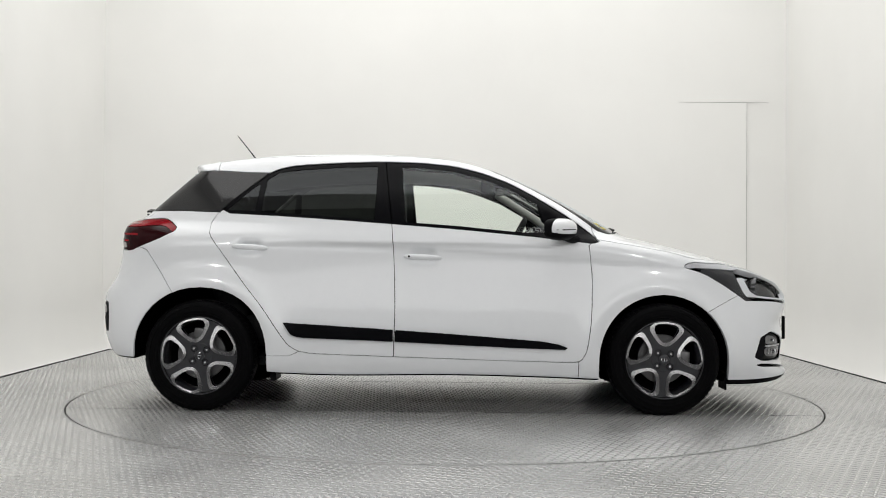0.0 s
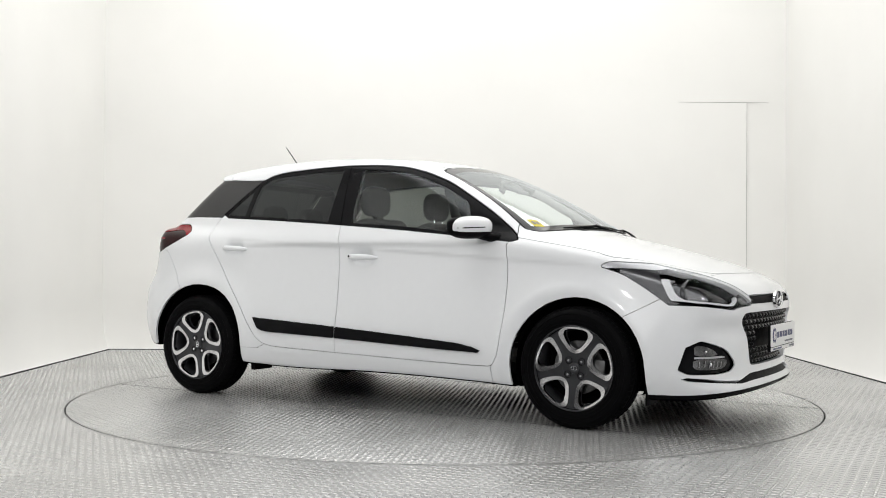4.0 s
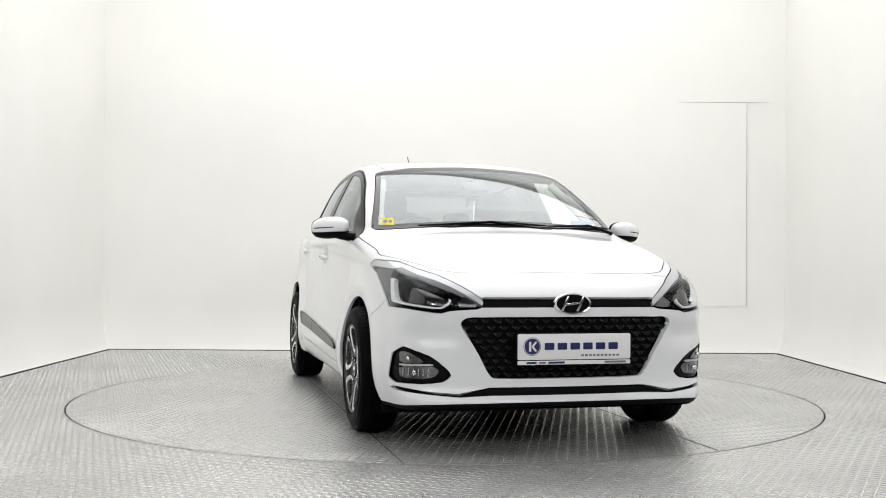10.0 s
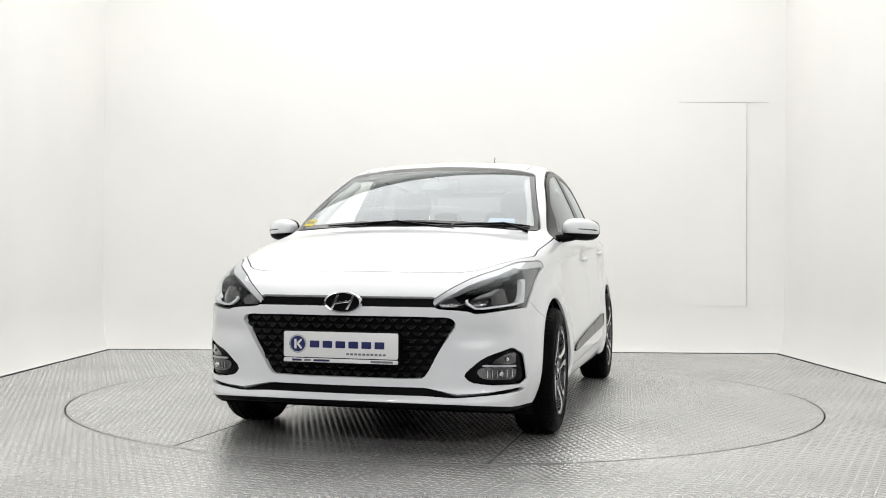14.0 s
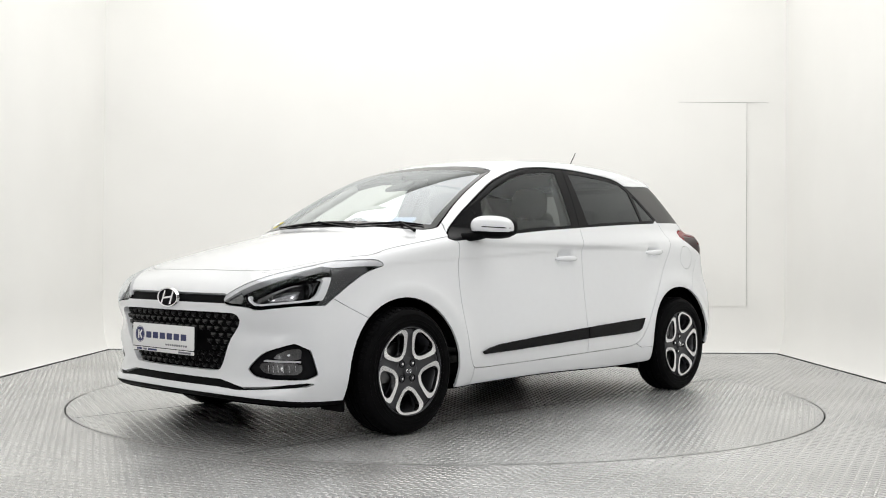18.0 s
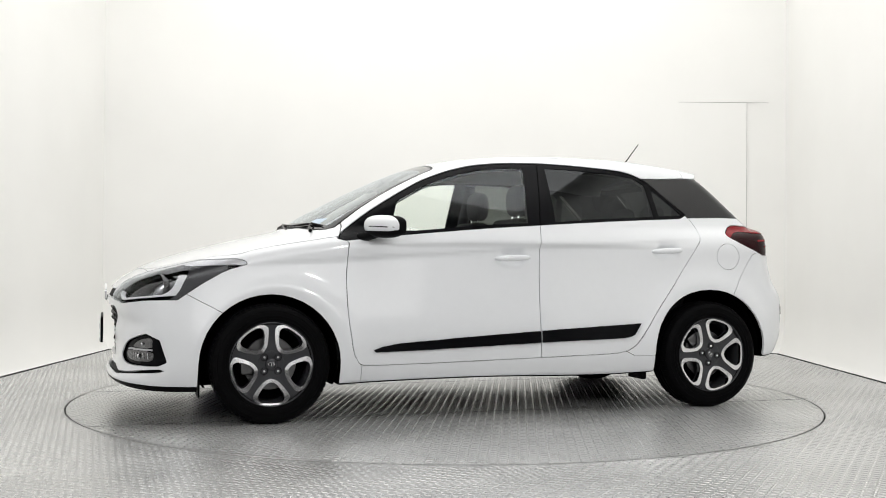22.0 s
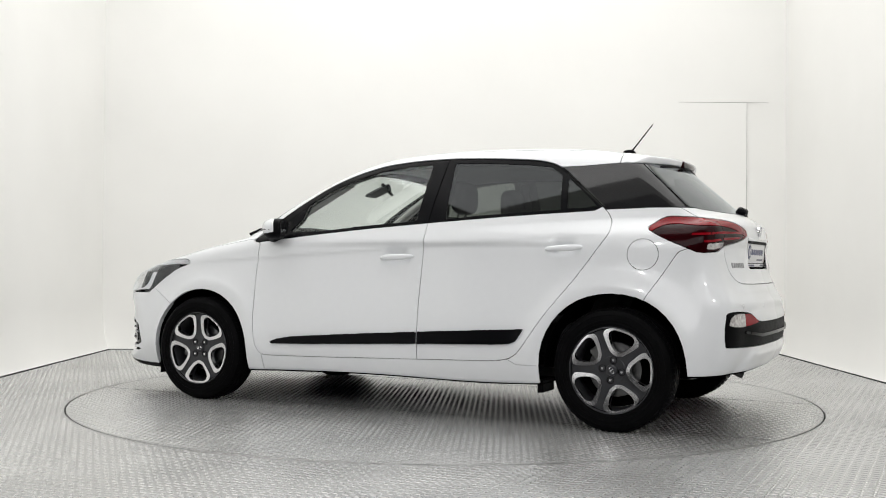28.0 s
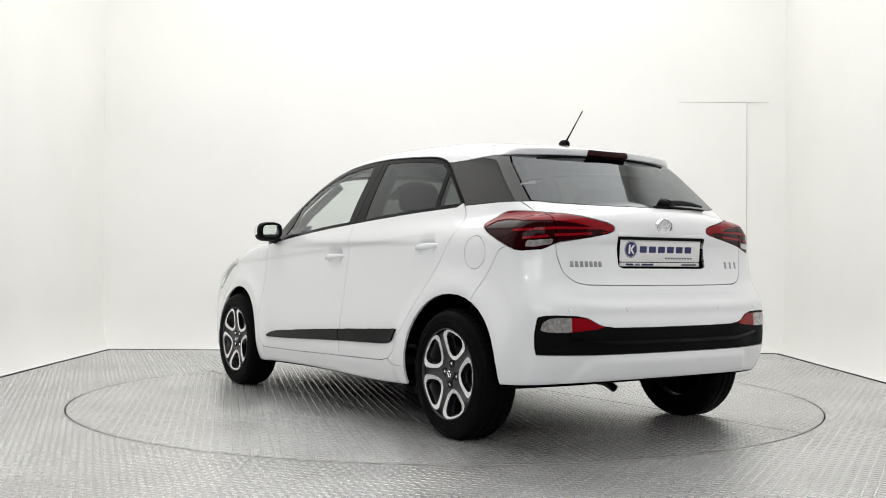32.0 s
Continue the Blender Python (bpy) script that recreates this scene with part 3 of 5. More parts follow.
def tread_bars(name, keep, parent, angle=0.0, pitch=.031, z=0.0, label=""):
    """The raised bars of a tread plate: one to a cell, turned by a right angle from cell to cell, wherever keep(x, y) holds."""
    ext = 4.9
    n = int(ext / pitch)
    ix, iy = np.meshgrid(np.arange(-n, n + 1), np.arange(-n, n + 1), indexing="ij")
    cx, cy = ix.ravel() * pitch, iy.ravel() * pitch
    odd = ((ix + iy).ravel() % 2).astype(bool)
    ca, sa = math.cos(angle), math.sin(angle)
    gx, gy = cx * ca - cy * sa, cx * sa + cy * ca
    ok = keep(gx, gy)
    gx, gy, odd = gx[ok], gy[ok], odd[ok]
    th = np.where(odd, math.pi / 4, -math.pi / 4) + angle
    L, Wd, Hh = .0170, .0052, .0024
    shape = [(-L, 0, 0), (-L * .55, -Wd, 0), (L * .55, -Wd, 0), (L, 0, 0), (L * .55, Wd, 0), (-L * .55, Wd, 0), (-L * .55, 0, Hh), (L * .55, 0, Hh)]
    tri = [(0, 1, 6), (1, 2, 7), (1, 7, 6), (2, 3, 7), (3, 4, 7), (4, 5, 6), (4, 6, 7), (5, 0, 6)]
    s, tri = np.array(shape), np.array(tri)
    c, d = np.cos(th)[:, None], np.sin(th)[:, None]
    px = gx[:, None] + s[:, 0] * c - s[:, 1] * d
    py = gy[:, None] + s[:, 0] * d + s[:, 1] * c
    # bars are worn lower in broad patches
    wear = np.sin(gx * 2.3 + 1.1 * np.sin(gy * 1.7 + .6)) * np.cos(gy * 2.9 - .8 * np.sin(gx * 1.3))
    pz = s[:, 2] * (.72 + .28 * wear)[:, None] + z
    pts = np.stack([px, py, pz], 2).reshape(-1, 3)
    faces = (tri[None] + len(shape) * np.arange(len(gx))[:, None, None]).reshape(-1, 3)
    me = bpy.data.meshes.new(name)
    me.vertices.add(len(pts))
    me.vertices.foreach_set("co", pts.astype(np.float32).ravel())
    me.loops.add(len(faces) * 3)
    me.loops.foreach_set("vertex_index", faces.astype(np.int32).ravel())
    me.polygons.add(len(faces))
    me.polygons.foreach_set("loop_start", np.arange(0, len(faces) * 3, 3, dtype=np.int32))
    me.update(calc_edges=True)
    me.materials.append(TREAD)
    ob = new(name, me)
    ob.parent = parent
    return tagged(ob, label, kind="stuff")


def ring_plate(bm, r_in, half_x, y0, y1, z, segs=128):
    """A rectangle with a round hole."""
    inner, outer = [], []
    for i in range(segs):
        a = 2 * math.pi * i / segs
        c, s = math.cos(a), math.sin(a)
        k = min(half_x / abs(c) if abs(c) > 1e-6 else 1e9, (y1 if s > 0 else -y0) / abs(s) if abs(s) > 1e-6 else 1e9)
        inner.append(bm.verts.new((c * r_in, s * r_in, z)))
        outer.append(bm.verts.new((c * k, s * k, z)))
    low = [bm.verts.new((v.co.x, v.co.y, z - .02)) for v in inner]
    skirt = [bm.verts.new((v.co.x, v.co.y, z - .02)) for v in outer]
    for i in range(segs):
        j = (i + 1) % segs
        bm.faces.new((inner[i], outer[i], outer[j], inner[j]))
        bm.faces.new((low[i], inner[i], inner[j], low[j]))
        bm.faces.new((outer[i], skirt[i], skirt[j], outer[j]))
    bmesh.ops.recalc_face_normals(bm, faces=bm.faces)


FRONT_EDGE = -4.6
bm = bmesh.new()
ring_plate(bm, DISC_R + .010, HALF_X, FRONT_EDGE, BACK_Y + .08, 0.0, 256)
floor_ob = tagged(part("floor", bm, PLATE, smooth=False), "grey aluminium tread-plate floor round the turntable", "floor", kind="structure")
bm = bmesh.new()
box(bm, -DISC_R - .1, DISC_R + .1, -DISC_R - .1, DISC_R + .1, -.03, -.012)
tagged(part("turntable_pit", bm, JOINT, smooth=False), "dark pit under the turntable", "pit", kind="structure")
# welded joints between the floor plates
SEAMS = ((-.82, -2.10, -.80, FRONT_EDGE), (1.045, -1.985, 1.06, FRONT_EDGE), (-2.24, 0.0, -3.1, 0.0), (2.24, 0.0, 3.1, 0.0), (-.82, 2.1, -.82, 3.2), (1.04, 2.0, 1.04, 3.2))
for x0, y0, x1, y1 in SEAMS:
    bm = bmesh.new()
    d = Vector((x1 - x0, y1 - y0, 0))
    n = Vector((-d.y, d.x, 0)).normalized() * .0035
    vs = [bm.verts.new(Vector((x0, y0, .0012)) + n), bm.verts.new(Vector((x0, y0, .0012)) - n), bm.verts.new(Vector((x1, y1, .0012)) - n), bm.verts.new(Vector((x1, y1, .0012)) + n)]
    bm.faces.new(vs)
    r = bmesh.ops.extrude_face_region(bm, geom=list(bm.faces))
    bmesh.ops.translate(bm, vec=(0, 0, -.004), verts=[g for g in r["geom"] if isinstance(g, bmesh.types.BMVert)])
    bmesh.ops.recalc_face_normals(bm, faces=bm.faces)
    part("seam", bm, PLATE, floor_ob, "worn joint between floor plates", smooth=False)
tread_bars("tread_relief", lambda x, y: (np.hypot(x, y) > DISC_R + .030) & (np.abs(x) < HALF_X - .02) & (y < BACK_Y + .02) & (y > -3.5), floor_ob, angle=.33, label="raised bars of the tread plate")
bm = bmesh.new()
lathe(bm, [(0.0001, 0.0), (DISC_R, 0.0), (DISC_R, -.012), (.0001, -.012)], 256, axis="z")
turntable = tagged(part("turntable", bm, PLATE, smooth=False), "round aluminium tread-plate turntable set in the floor", "turntable")


# the disc is made of three plates
for lo, hi, turn in ((-3, -.72, .40), (-.72, .72, .40), (.72, 3, .40)):
    tread_bars("tread_relief", lambda x, y, lo=lo, hi=hi: (np.hypot(x, y) < DISC_R - .016) & (y > lo + .012) & (y < hi - .012), turntable, angle=turn, label="raised bars of the tread plate")
for y in (-.72, .72):
    w = math.sqrt(DISC_R ** 2 - y * y) - .01
    bm = bmesh.new()
    box(bm, -w, w, y - .003, y + .003, -.002, .0012)
    part("seam", bm, JOINT, turntable, "joint between two plates of the disc", smooth=False)
# ---- the car ----
car = empty("hatchback_car", "white five-door hatchback car parked on the turntable", "car")
SKIN = skin_mesh(.0135)

ARCH_F = inside([(1.287 + .360 * math.cos(a), .306 + .358 * math.sin(a)) for a in np.linspace(0, 2 * math.pi, 40, endpoint=False)], "xz", OFFSIDE(.45), 0)
ARCH_R = inside([(-1.282 + .374 * math.copysign(abs(math.cos(a)) ** .93, math.cos(a)), .306 + .380 * math.copysign(abs(math.sin(a)) ** .93, math.sin(a))) for a in np.linspace(0, 2 * math.pi, 40, endpoint=False)], "xz", OFFSIDE(.45), 0)
# below the hub the arch runs straight down
DROP_F = inside([(.927, .32), (.930, .05), (1.655, .05), (1.647, .32)], "xz", OFFSIDE(.45), 0)
DROP_R = inside([(-1.656, .32), (-1.656, .05), (-.908, .05), (-.908, .32)], "xz", OFFSIDE(.45), 0)
rest = SKIN
for f in (ARCH_F, ARCH_R, DROP_F, DROP_R):
    rest = clip(rest, lambda p, f=f: -f(p), 0)
under, rest = cut(rest, lambda p: p[:, 2] - BELLY(p[:, 0]) - .010, 0.0)

# windscreen and bonnet
SCREEN = inside([(-.3, 1.034), (0, 1.034), (.35, 1.024), (.60, 1.006), (.672, 1.003), (.690, 1.02), (.566, 1.345), (.545, 1.362), (.45, 1.383), (.3, 1.399), (0, 1.409), (-.3, 1.409)], "yz", both(AHEAD(.12), ABOVE(.95)), 1)
screen_all, rest = cut(rest, SCREEN, .005)
screen_glass, screen_edge = cut(screen_all, grown(SCREEN, -.026), 0.0)
BONNET = inside([(1.932, -.2), (1.932, .0), (1.926, .2), (1.906, .36), (1.88, .47), (1.83, .555), (1.62, .675), (1.48, .735), (1.416, .743), (1.37, .738), (1.211, .750), (1.036, .757), (.90, .755), (.80, .2), (.80, -.2)], "xy", both(ABOVE(.70), AHEAD(.9)), 1)
bonnet, rest = cut(rest, BONNET, .005)

# lamps, grilles and bumper at the front
HEAD_SIDE = inside([(1.395, .822), (1.44, .846), (1.57, .842), (1.70, .834), (1.76, .87), (1.9, .99), (2.3, .99), (2.3, .5), (1.85, .565), (1.755, .630), (1.70, .668), (1.629, .717), (1.512, .785), (1.42, .812)], "xz", None, 1)
HEAD_FRONT = inside([(.392, .668), (.412, .632), (.535, .626), (.585, .610), (.75, .636), (1.0, .64), (1.0, 1.0), (.75, .90), (.66, .818), (.547, .772), (.457, .716)], "yz", AHEAD(1.3), 1)
HEAD = both(HEAD_SIDE, HEAD_FRONT)
head_all, rest = cut(rest, HEAD, .0035)
BAR = inside([(-.5, .682), (.40, .682), (.425, .64), (-.5, .642)], "yz", AHEAD(1.8), 0)
bar_all, rest = cut(rest, BAR, .003)
GRILLE = inside([(-.3, .596), (.45, .596), (.482, .588), (.498, .563), (.425, .455), (.366, .345), (.340, .326), (-.3, .326)], "yz", AHEAD(1.8), 1)
grille_all, rest = cut(rest, GRILLE, .003)
SLIT = inside([(-.3, .288), (.36, .288), (.50, .262), (.62, .268), (.745, .283), (.757, .278), (.745, .268), (.50, .250), (.36, .2565), (-.3, .2565)], "yz", AHEAD(1.7), 0)
slit_all, rest = cut(rest, SLIT, .003)
FOG = inside([(.525, .346), (.555, .315), (.62, .304), (.755, .300), (.80, .305), (.80, .47), (.745, .470), (.70, .455), (.605, .418)], "yz", both(AHEAD(1.775), inside([(1.79, .29), (1.845, .46), (2.3, .55), (2.3, .25)], "xz", None, 1)), 1)
fog_all, rest = cut(rest, FOG, .004)
BUMPER = inside([(1.40, .0), (1.52, .565), (1.70, .660), (1.78, .68), (1.95, .83), (2.3, .95), (2.3, .0)], "xz", None, 0)
front_bumper, rest = cut(rest, BUMPER, .003)
CHIN = lambda p: p[:, 2] - BELLY(p[:, 0]) - .030
front_lip, front_bumper = cut(front_bumper, CHIN, .002)

# side windows and doors
TOP_RAIL = [(.945, .962), (.77, 1.096), (.603, 1.200), (.446, 1.288), (.288, 1.348), (.128, 1.389), (-.065, 1.409), (-.293, 1.415), (-.523, 1.407), (-.789, 1.390), (-.885, 1.370), (-.955, 1.338)]
BELT = [(-1.225, 1.108), (-.817, 1.087), (-.492, 1.066), (-.203, 1.046), (.144, 1.020), (.578, .980), (.80, .955), (.90, .945)]
DAYLIGHT = inside(TOP_RAIL + [(-1.09, 1.225)] + BELT, "xz", OFFSIDE(.4), 1)
daylight, rest = cut(rest, DAYLIGHT, .003)
SPLIT_X = spline((.2, -.205), (.31, -.205), (.45, -.203), (.60, -.202), (.75, -.206), (.90, -.214), (1.04, -.226), (1.2, -.246), (1.42, -.275))
SPLIT = lambda p: SPLIT_X(p[:, 2]) - p[:, 0]
DOORS = inside([(.945, .958), (.872, .942), (.880, .89), (.893, .75), (.886, .54), (.862, .360), (.83, .300), (.79, .288), (.44, .294), (-.2, .311), (-.66, .324), (-.741, .339), (-.789, .370), (-.837, .433), (-.934, .574), (-1.065, .733), (-1.196, .908), (-1.252, .985), (-1.252, 1.050), (-1.225, 1.095), (-1.190, 1.128), (-1.078, 1.225), (-.945, 1.334), (-.88, 1.364), (-.789, 1.383), (-.523, 1.400), (-.293, 1.408), (-.065, 1.402), (.128, 1.382), (.288, 1.341), (.446, 1.281), (.603, 1.193), (.77, 1.089)], "xz", OFFSIDE(.4), 1)
day_doors, day_rest = cut(daylight, DOORS, .004)
front_frame, rear_frame = cut(day_doors, SPLIT, .005)
PANE_F = inside([(.70, 1.006), (.62, 1.080)] + [(x - .01, z - .032) for x, z in TOP_RAIL[2:7]] + [(-.180, 1.382), (-.152, 1.060), (.144, 1.040), (.50, 1.006)], "xz", OFFSIDE(.4), 0)
PANE_R = inside([(-.325, 1.066), (-.318, 1.384), (-.523, 1.378), (-.76, 1.362), (-.885, 1.346), (-.948, 1.306), (-.953, 1.30), (-.972, 1.112), (-.817, 1.104), (-.492, 1.084)], "xz", OFFSIDE(.4), 0)
PANE_Q = inside([(-.990, 1.284), (-1.006, 1.118), (-1.17, 1.124), (-1.09, 1.198)], "xz", OFFSIDE(.4), 0)
pane_f, front_frame = cut(front_frame, PANE_F, .002)
pane_r, rear_frame = cut(rear_frame, PANE_R, .002)
pane_q, rear_frame = cut(rear_frame, PANE_Q, .002)
doors, rest = cut(rest, DOORS, .0038)
front_door, rear_door = cut(doors, SPLIT, .0038)

# glass behind the doors and at the back
QUARTER = inside([(-.90, 1.343), (-1.07, 1.346), (-1.24, 1.357), (-1.40, 1.357), (-1.60, 1.20), (-1.70, 1.118), (-1.43, 1.118), (-1.12, 1.108), (-1.0, 1.215)], "xz", both(OFFSIDE(.35), BEHIND(-.9)), 0)
REAR_GLASS = inside([(-.3, 1.10), (.30, 1.104), (.52, 1.112), (.60, 1.122), (.70, 1.13), (.60, 1.36), (.50, 1.372), (-.3, 1.388)], "yz", BEHIND(-1.2), 0)
SEAM = inside([(-1.255, 1.45), (-1.615, 1.115), (-1.66, 1.0), (-2.1, 1.0), (-2.1, 1.5), (-1.3, 1.5)], "xz", None, 0)
rear_glass, rest = cut(rest, both(REAR_GLASS, SEAM), .004)
quarter_glass, rest = cut(rest, QUARTER, .004)
TAIL_SIDE = inside([(-1.432, 1.012), (-1.50, 1.066), (-1.564, 1.080), (-1.66, 1.068), (-1.75, 1.066), (-2.1, 1.065), (-2.1, .85), (-1.80, .90), (-1.70, .888), (-1.62, .922), (-1.53, .960)], "xz", None, 1)
TAIL_BACK = inside([(.305, 1.012), (.30, .985), (.335, .972), (.48, .945), (.60, .925), (.70, .885), (.95, .86), (.95, 1.1), (.66, 1.072), (.50, 1.055)], "yz", BEHIND(-1.3), 1)
TAIL_LAMP = both(TAIL_SIDE, TAIL_BACK)
tail_all, rest = cut(rest, TAIL_LAMP, .005)
REAR_LOW = inside([(-.3, .545), (.36, .545), (.45, .555), (.53, .598), (.70, .606), (.757, .592), (.795, .505), (.795, .465), (.765, .428), (-.3, .428)], "yz", both(BEHIND(-1.55), inside([(-1.832, .35), (-1.818, .50), (-1.832, .65), (-2.2, .7), (-2.2, .3)], "xz", None, 1)), 1)
diffuser_all, rest = cut(rest, REAR_LOW, .004)
HATCH = inside([(-.3, .732), (.47, .735), (.535, .750), (.580, .790), (.600, .86), (.606, .92), (.62, 1.05), (.66, 1.2), (.6, 1.5), (-.3, 1.5)], "yz", BEHIND(-1.45), 1)
hatch, rest = cut(rest, HATCH, .004)
REAR_BUMPER = inside([(-1.40, .0), (-1.40, .585), (-1.452, .672), (-1.60, .893), (-1.70, .93), (-2.2, .95), (-2.2, .0)], "xz", None, 0)
rear_bumper, rest = cut(rest, REAR_BUMPER, .003)

RECESS = inside([(-.3, .968), (.262, .968), (.285, .955), (.285, .822), (.262, .812), (-.3, .812)], "yz", BEHIND(-1.6), 0)
recess, hatch = cut(hatch, RECESS, .0)

# what is left: roof and pillars, wings, rear quarters, sills
SPOILER_ZONE = both(BEHIND(-1.246), ABOVE(1.358))
rest = clip(rest, lambda p: -SPOILER_ZONE(p), 0)
ROOF_PANEL = inside([(.40, -.2), (.40, .49), (-.2, .535), (-.7, .535), (-1.25, .50), (-1.7, .47), (-1.7, -.2)], "xy", ABOVE(1.30), 1)
roof_panel, rest = cut(rest, ROOF_PANEL, .007)
SILL = inside([(.815, .05), (.815, .29), (.44, .40), (-.60, .40), (-.78, .312), (-.95, .312), (-.95, .05)], "xz", OFFSIDE(.4), 0)
sill, rest = cut(rest, SILL, .003)
FENDER = inside([(.815, .05), (.78, .5), (.86, .955), (.98, .99), (1.4, 1.1), (2.3, 1.1), (2.3, .05)], "xz", None, 0)
fender, rest = cut(rest, FENDER, .003)

FLAP = inside([(-1.428 + .0775 * math.cos(a), .881 + .0775 * math.sin(a)) for a in np.linspace(0, 2 * math.pi, 36, endpoint=False)], "xz", lambda p: .4 - p[:, 1], 0)
flap, rest = cut(rest, FLAP, .003)

# inner shell, a little inside the skin, that closes the gaps and lines the cabin
inner = clip(SKIN, lambda p: -np.minimum.reduce([ARCH_F(p), ARCH_R(p), DROP_F(p), DROP_R(p)]), 0)
for f in (grown(SCREEN, -.012), grown(PANE_F, -.004), grown(PANE_R, -.004), grown(PANE_Q, -.004), grown(QUARTER, -.02), grown(both(REAR_GLASS, SEAM), -.02), grown(HEAD, -.004), grown(TAIL_LAMP, -.004), grown(FOG, -.004), grown(GRILLE, -.004)):
    inner = clip(inner, lambda p, f=f: -f(p), 0)
skin_part("inner_shell", inner, DARK_IN, car, "dark inner shell behind the panels", lift=-.026, rim=0)
skin_part("underbody", under, DARK_IN, car, "dark underbody", rim=.0)
skin_part("bonnet", bonnet, PAINT, car, "white painted bonnet")
skin_part("front_bumper", front_bumper, PAINT, car, "white front bumper", rim=.03)
skin_part("front_lip", front_lip, BLACK_MATT, car, "black lip under the front bumper")
skin_part("windscreen", screen_glass, GLASS_SCREEN, car, "clear windscreen", rim=.004).visible_shadow = False
skin_part("windscreen_edge", screen_edge, SCREEN_EDGE, car, "black printed edge of the windscreen")
skin_part("roof_panel", roof_panel, PAINT, car, "white roof")
skin_part("rear_bumper", rear_bumper, PAINT, car, "white rear bumper")
tailgate = skin_part("tailgate", hatch, PAINT, car, "white tailgate, closed")
skin_part("rear_window", rear_glass, GLASS_REAR, tailgate, "tinted rear window", rim=.004)
skin_part("fuel_flap", flap, PAINT, car, "round white fuel flap, closed")
skin_part("number_plate_recess", recess, PAINT, tailgate, "white recess for the plate", lift=-.034, rim=-.034)
for s in (1, -1):
    for piece in bodies(half(rest, s)):
        skin_part("body_side", piece, PAINT, car, "white body side with pillars and rear quarter")
    skin_part("front_wing", half(fender, s), PAINT, car, "white front wing")
    skin_part("sill", half(sill, s), PAINT, car, "white sill under the doors")
    door_f = skin_part("front_door", half(front_door, s), PAINT, car, "white front door, closed")
    door_r = skin_part("rear_door", half(rear_door, s), PAINT, car, "white rear door, closed")
    skin_part("window_frame", max(bodies(half(front_frame, s)), key=lambda q: len(q[1])), BLACK_GLOSS, door_f, "black window frame", lift=-.001)
    skin_part("window_frame", max(bodies(half(rear_frame, s)), key=lambda q: len(q[1])), BLACK_GLOSS, door_r, "black window frame", lift=-.001)
    for piece in bodies(half(day_rest, s)):
        skin_part("window_corner", piece, BLACK_GLOSS, car, "black window corner trim", lift=-.001)
    skin_part("pane", half(pane_f, s), GLASS_CLEAR, door_f, "clear door glass", lift=-.004, rim=.003)
    skin_part("pane", half(pane_r, s), GLASS_DARK, door_r, "dark privacy glass", lift=-.004, rim=.003)
    skin_part("pane", half(pane_q, s), GLASS_DARK, door_r, "small dark fixed pane", lift=-.004, rim=.003)
    skin_part("pillar_panel", half(quarter_glass, s), SCREEN_EDGE, car, "gloss black panel on the rear pillar", rim=.003)
skin_part("grille", grille_all, BLACK_MATT, car, "black radiator grille", lift=-.03, rim=0)
skin_part("grille_bar", bar_all, BLACK_MATT, car, "gloss black bar between the headlamps", lift=-.012, rim=0)
skin_part("lower_intake", slit_all, BLACK_MATT, car, "black lower intake", lift=-.015, rim=0)
skin_part("rear_diffuser", diffuser_all, BLACK_MATT, car, "black plastic insert in the rear bumper", lift=-.004)

# bodyside mouldings on the doors
MOULD_F = [(.790, .357), (.699, .389), (.609, .404), (.2, .434), (-.199, .459), (-.199, .3945), (.457, .367)]
MOULD_R = [(-.209, .460), (-.821, .494), (-.779, .430), (-.745, .416), (-.70, .411), (-.209, .395)]
for outline, src in ((MOULD_F, front_door), (MOULD_R, rear_door)):
    piece = clip(src, inside(outline, "xz", OFFSIDE(.4), 0), 0)
    for s in (1, -1):
        skin_part("side_moulding", half(piece, s), BLACK_GLOSS, car, "black rubbing strip along the door", lift=.011, rim=.013)


# ---- wheels ----
def petal(half_outline):
    """A closed, eased outline from its right half, points (across, along) from the hub side outwards."""
    left = [(-x, z) for x, z in half_outline[-2:0:-1]]
    return [tuple(p) for p in curve(half_outline + left, 2)]


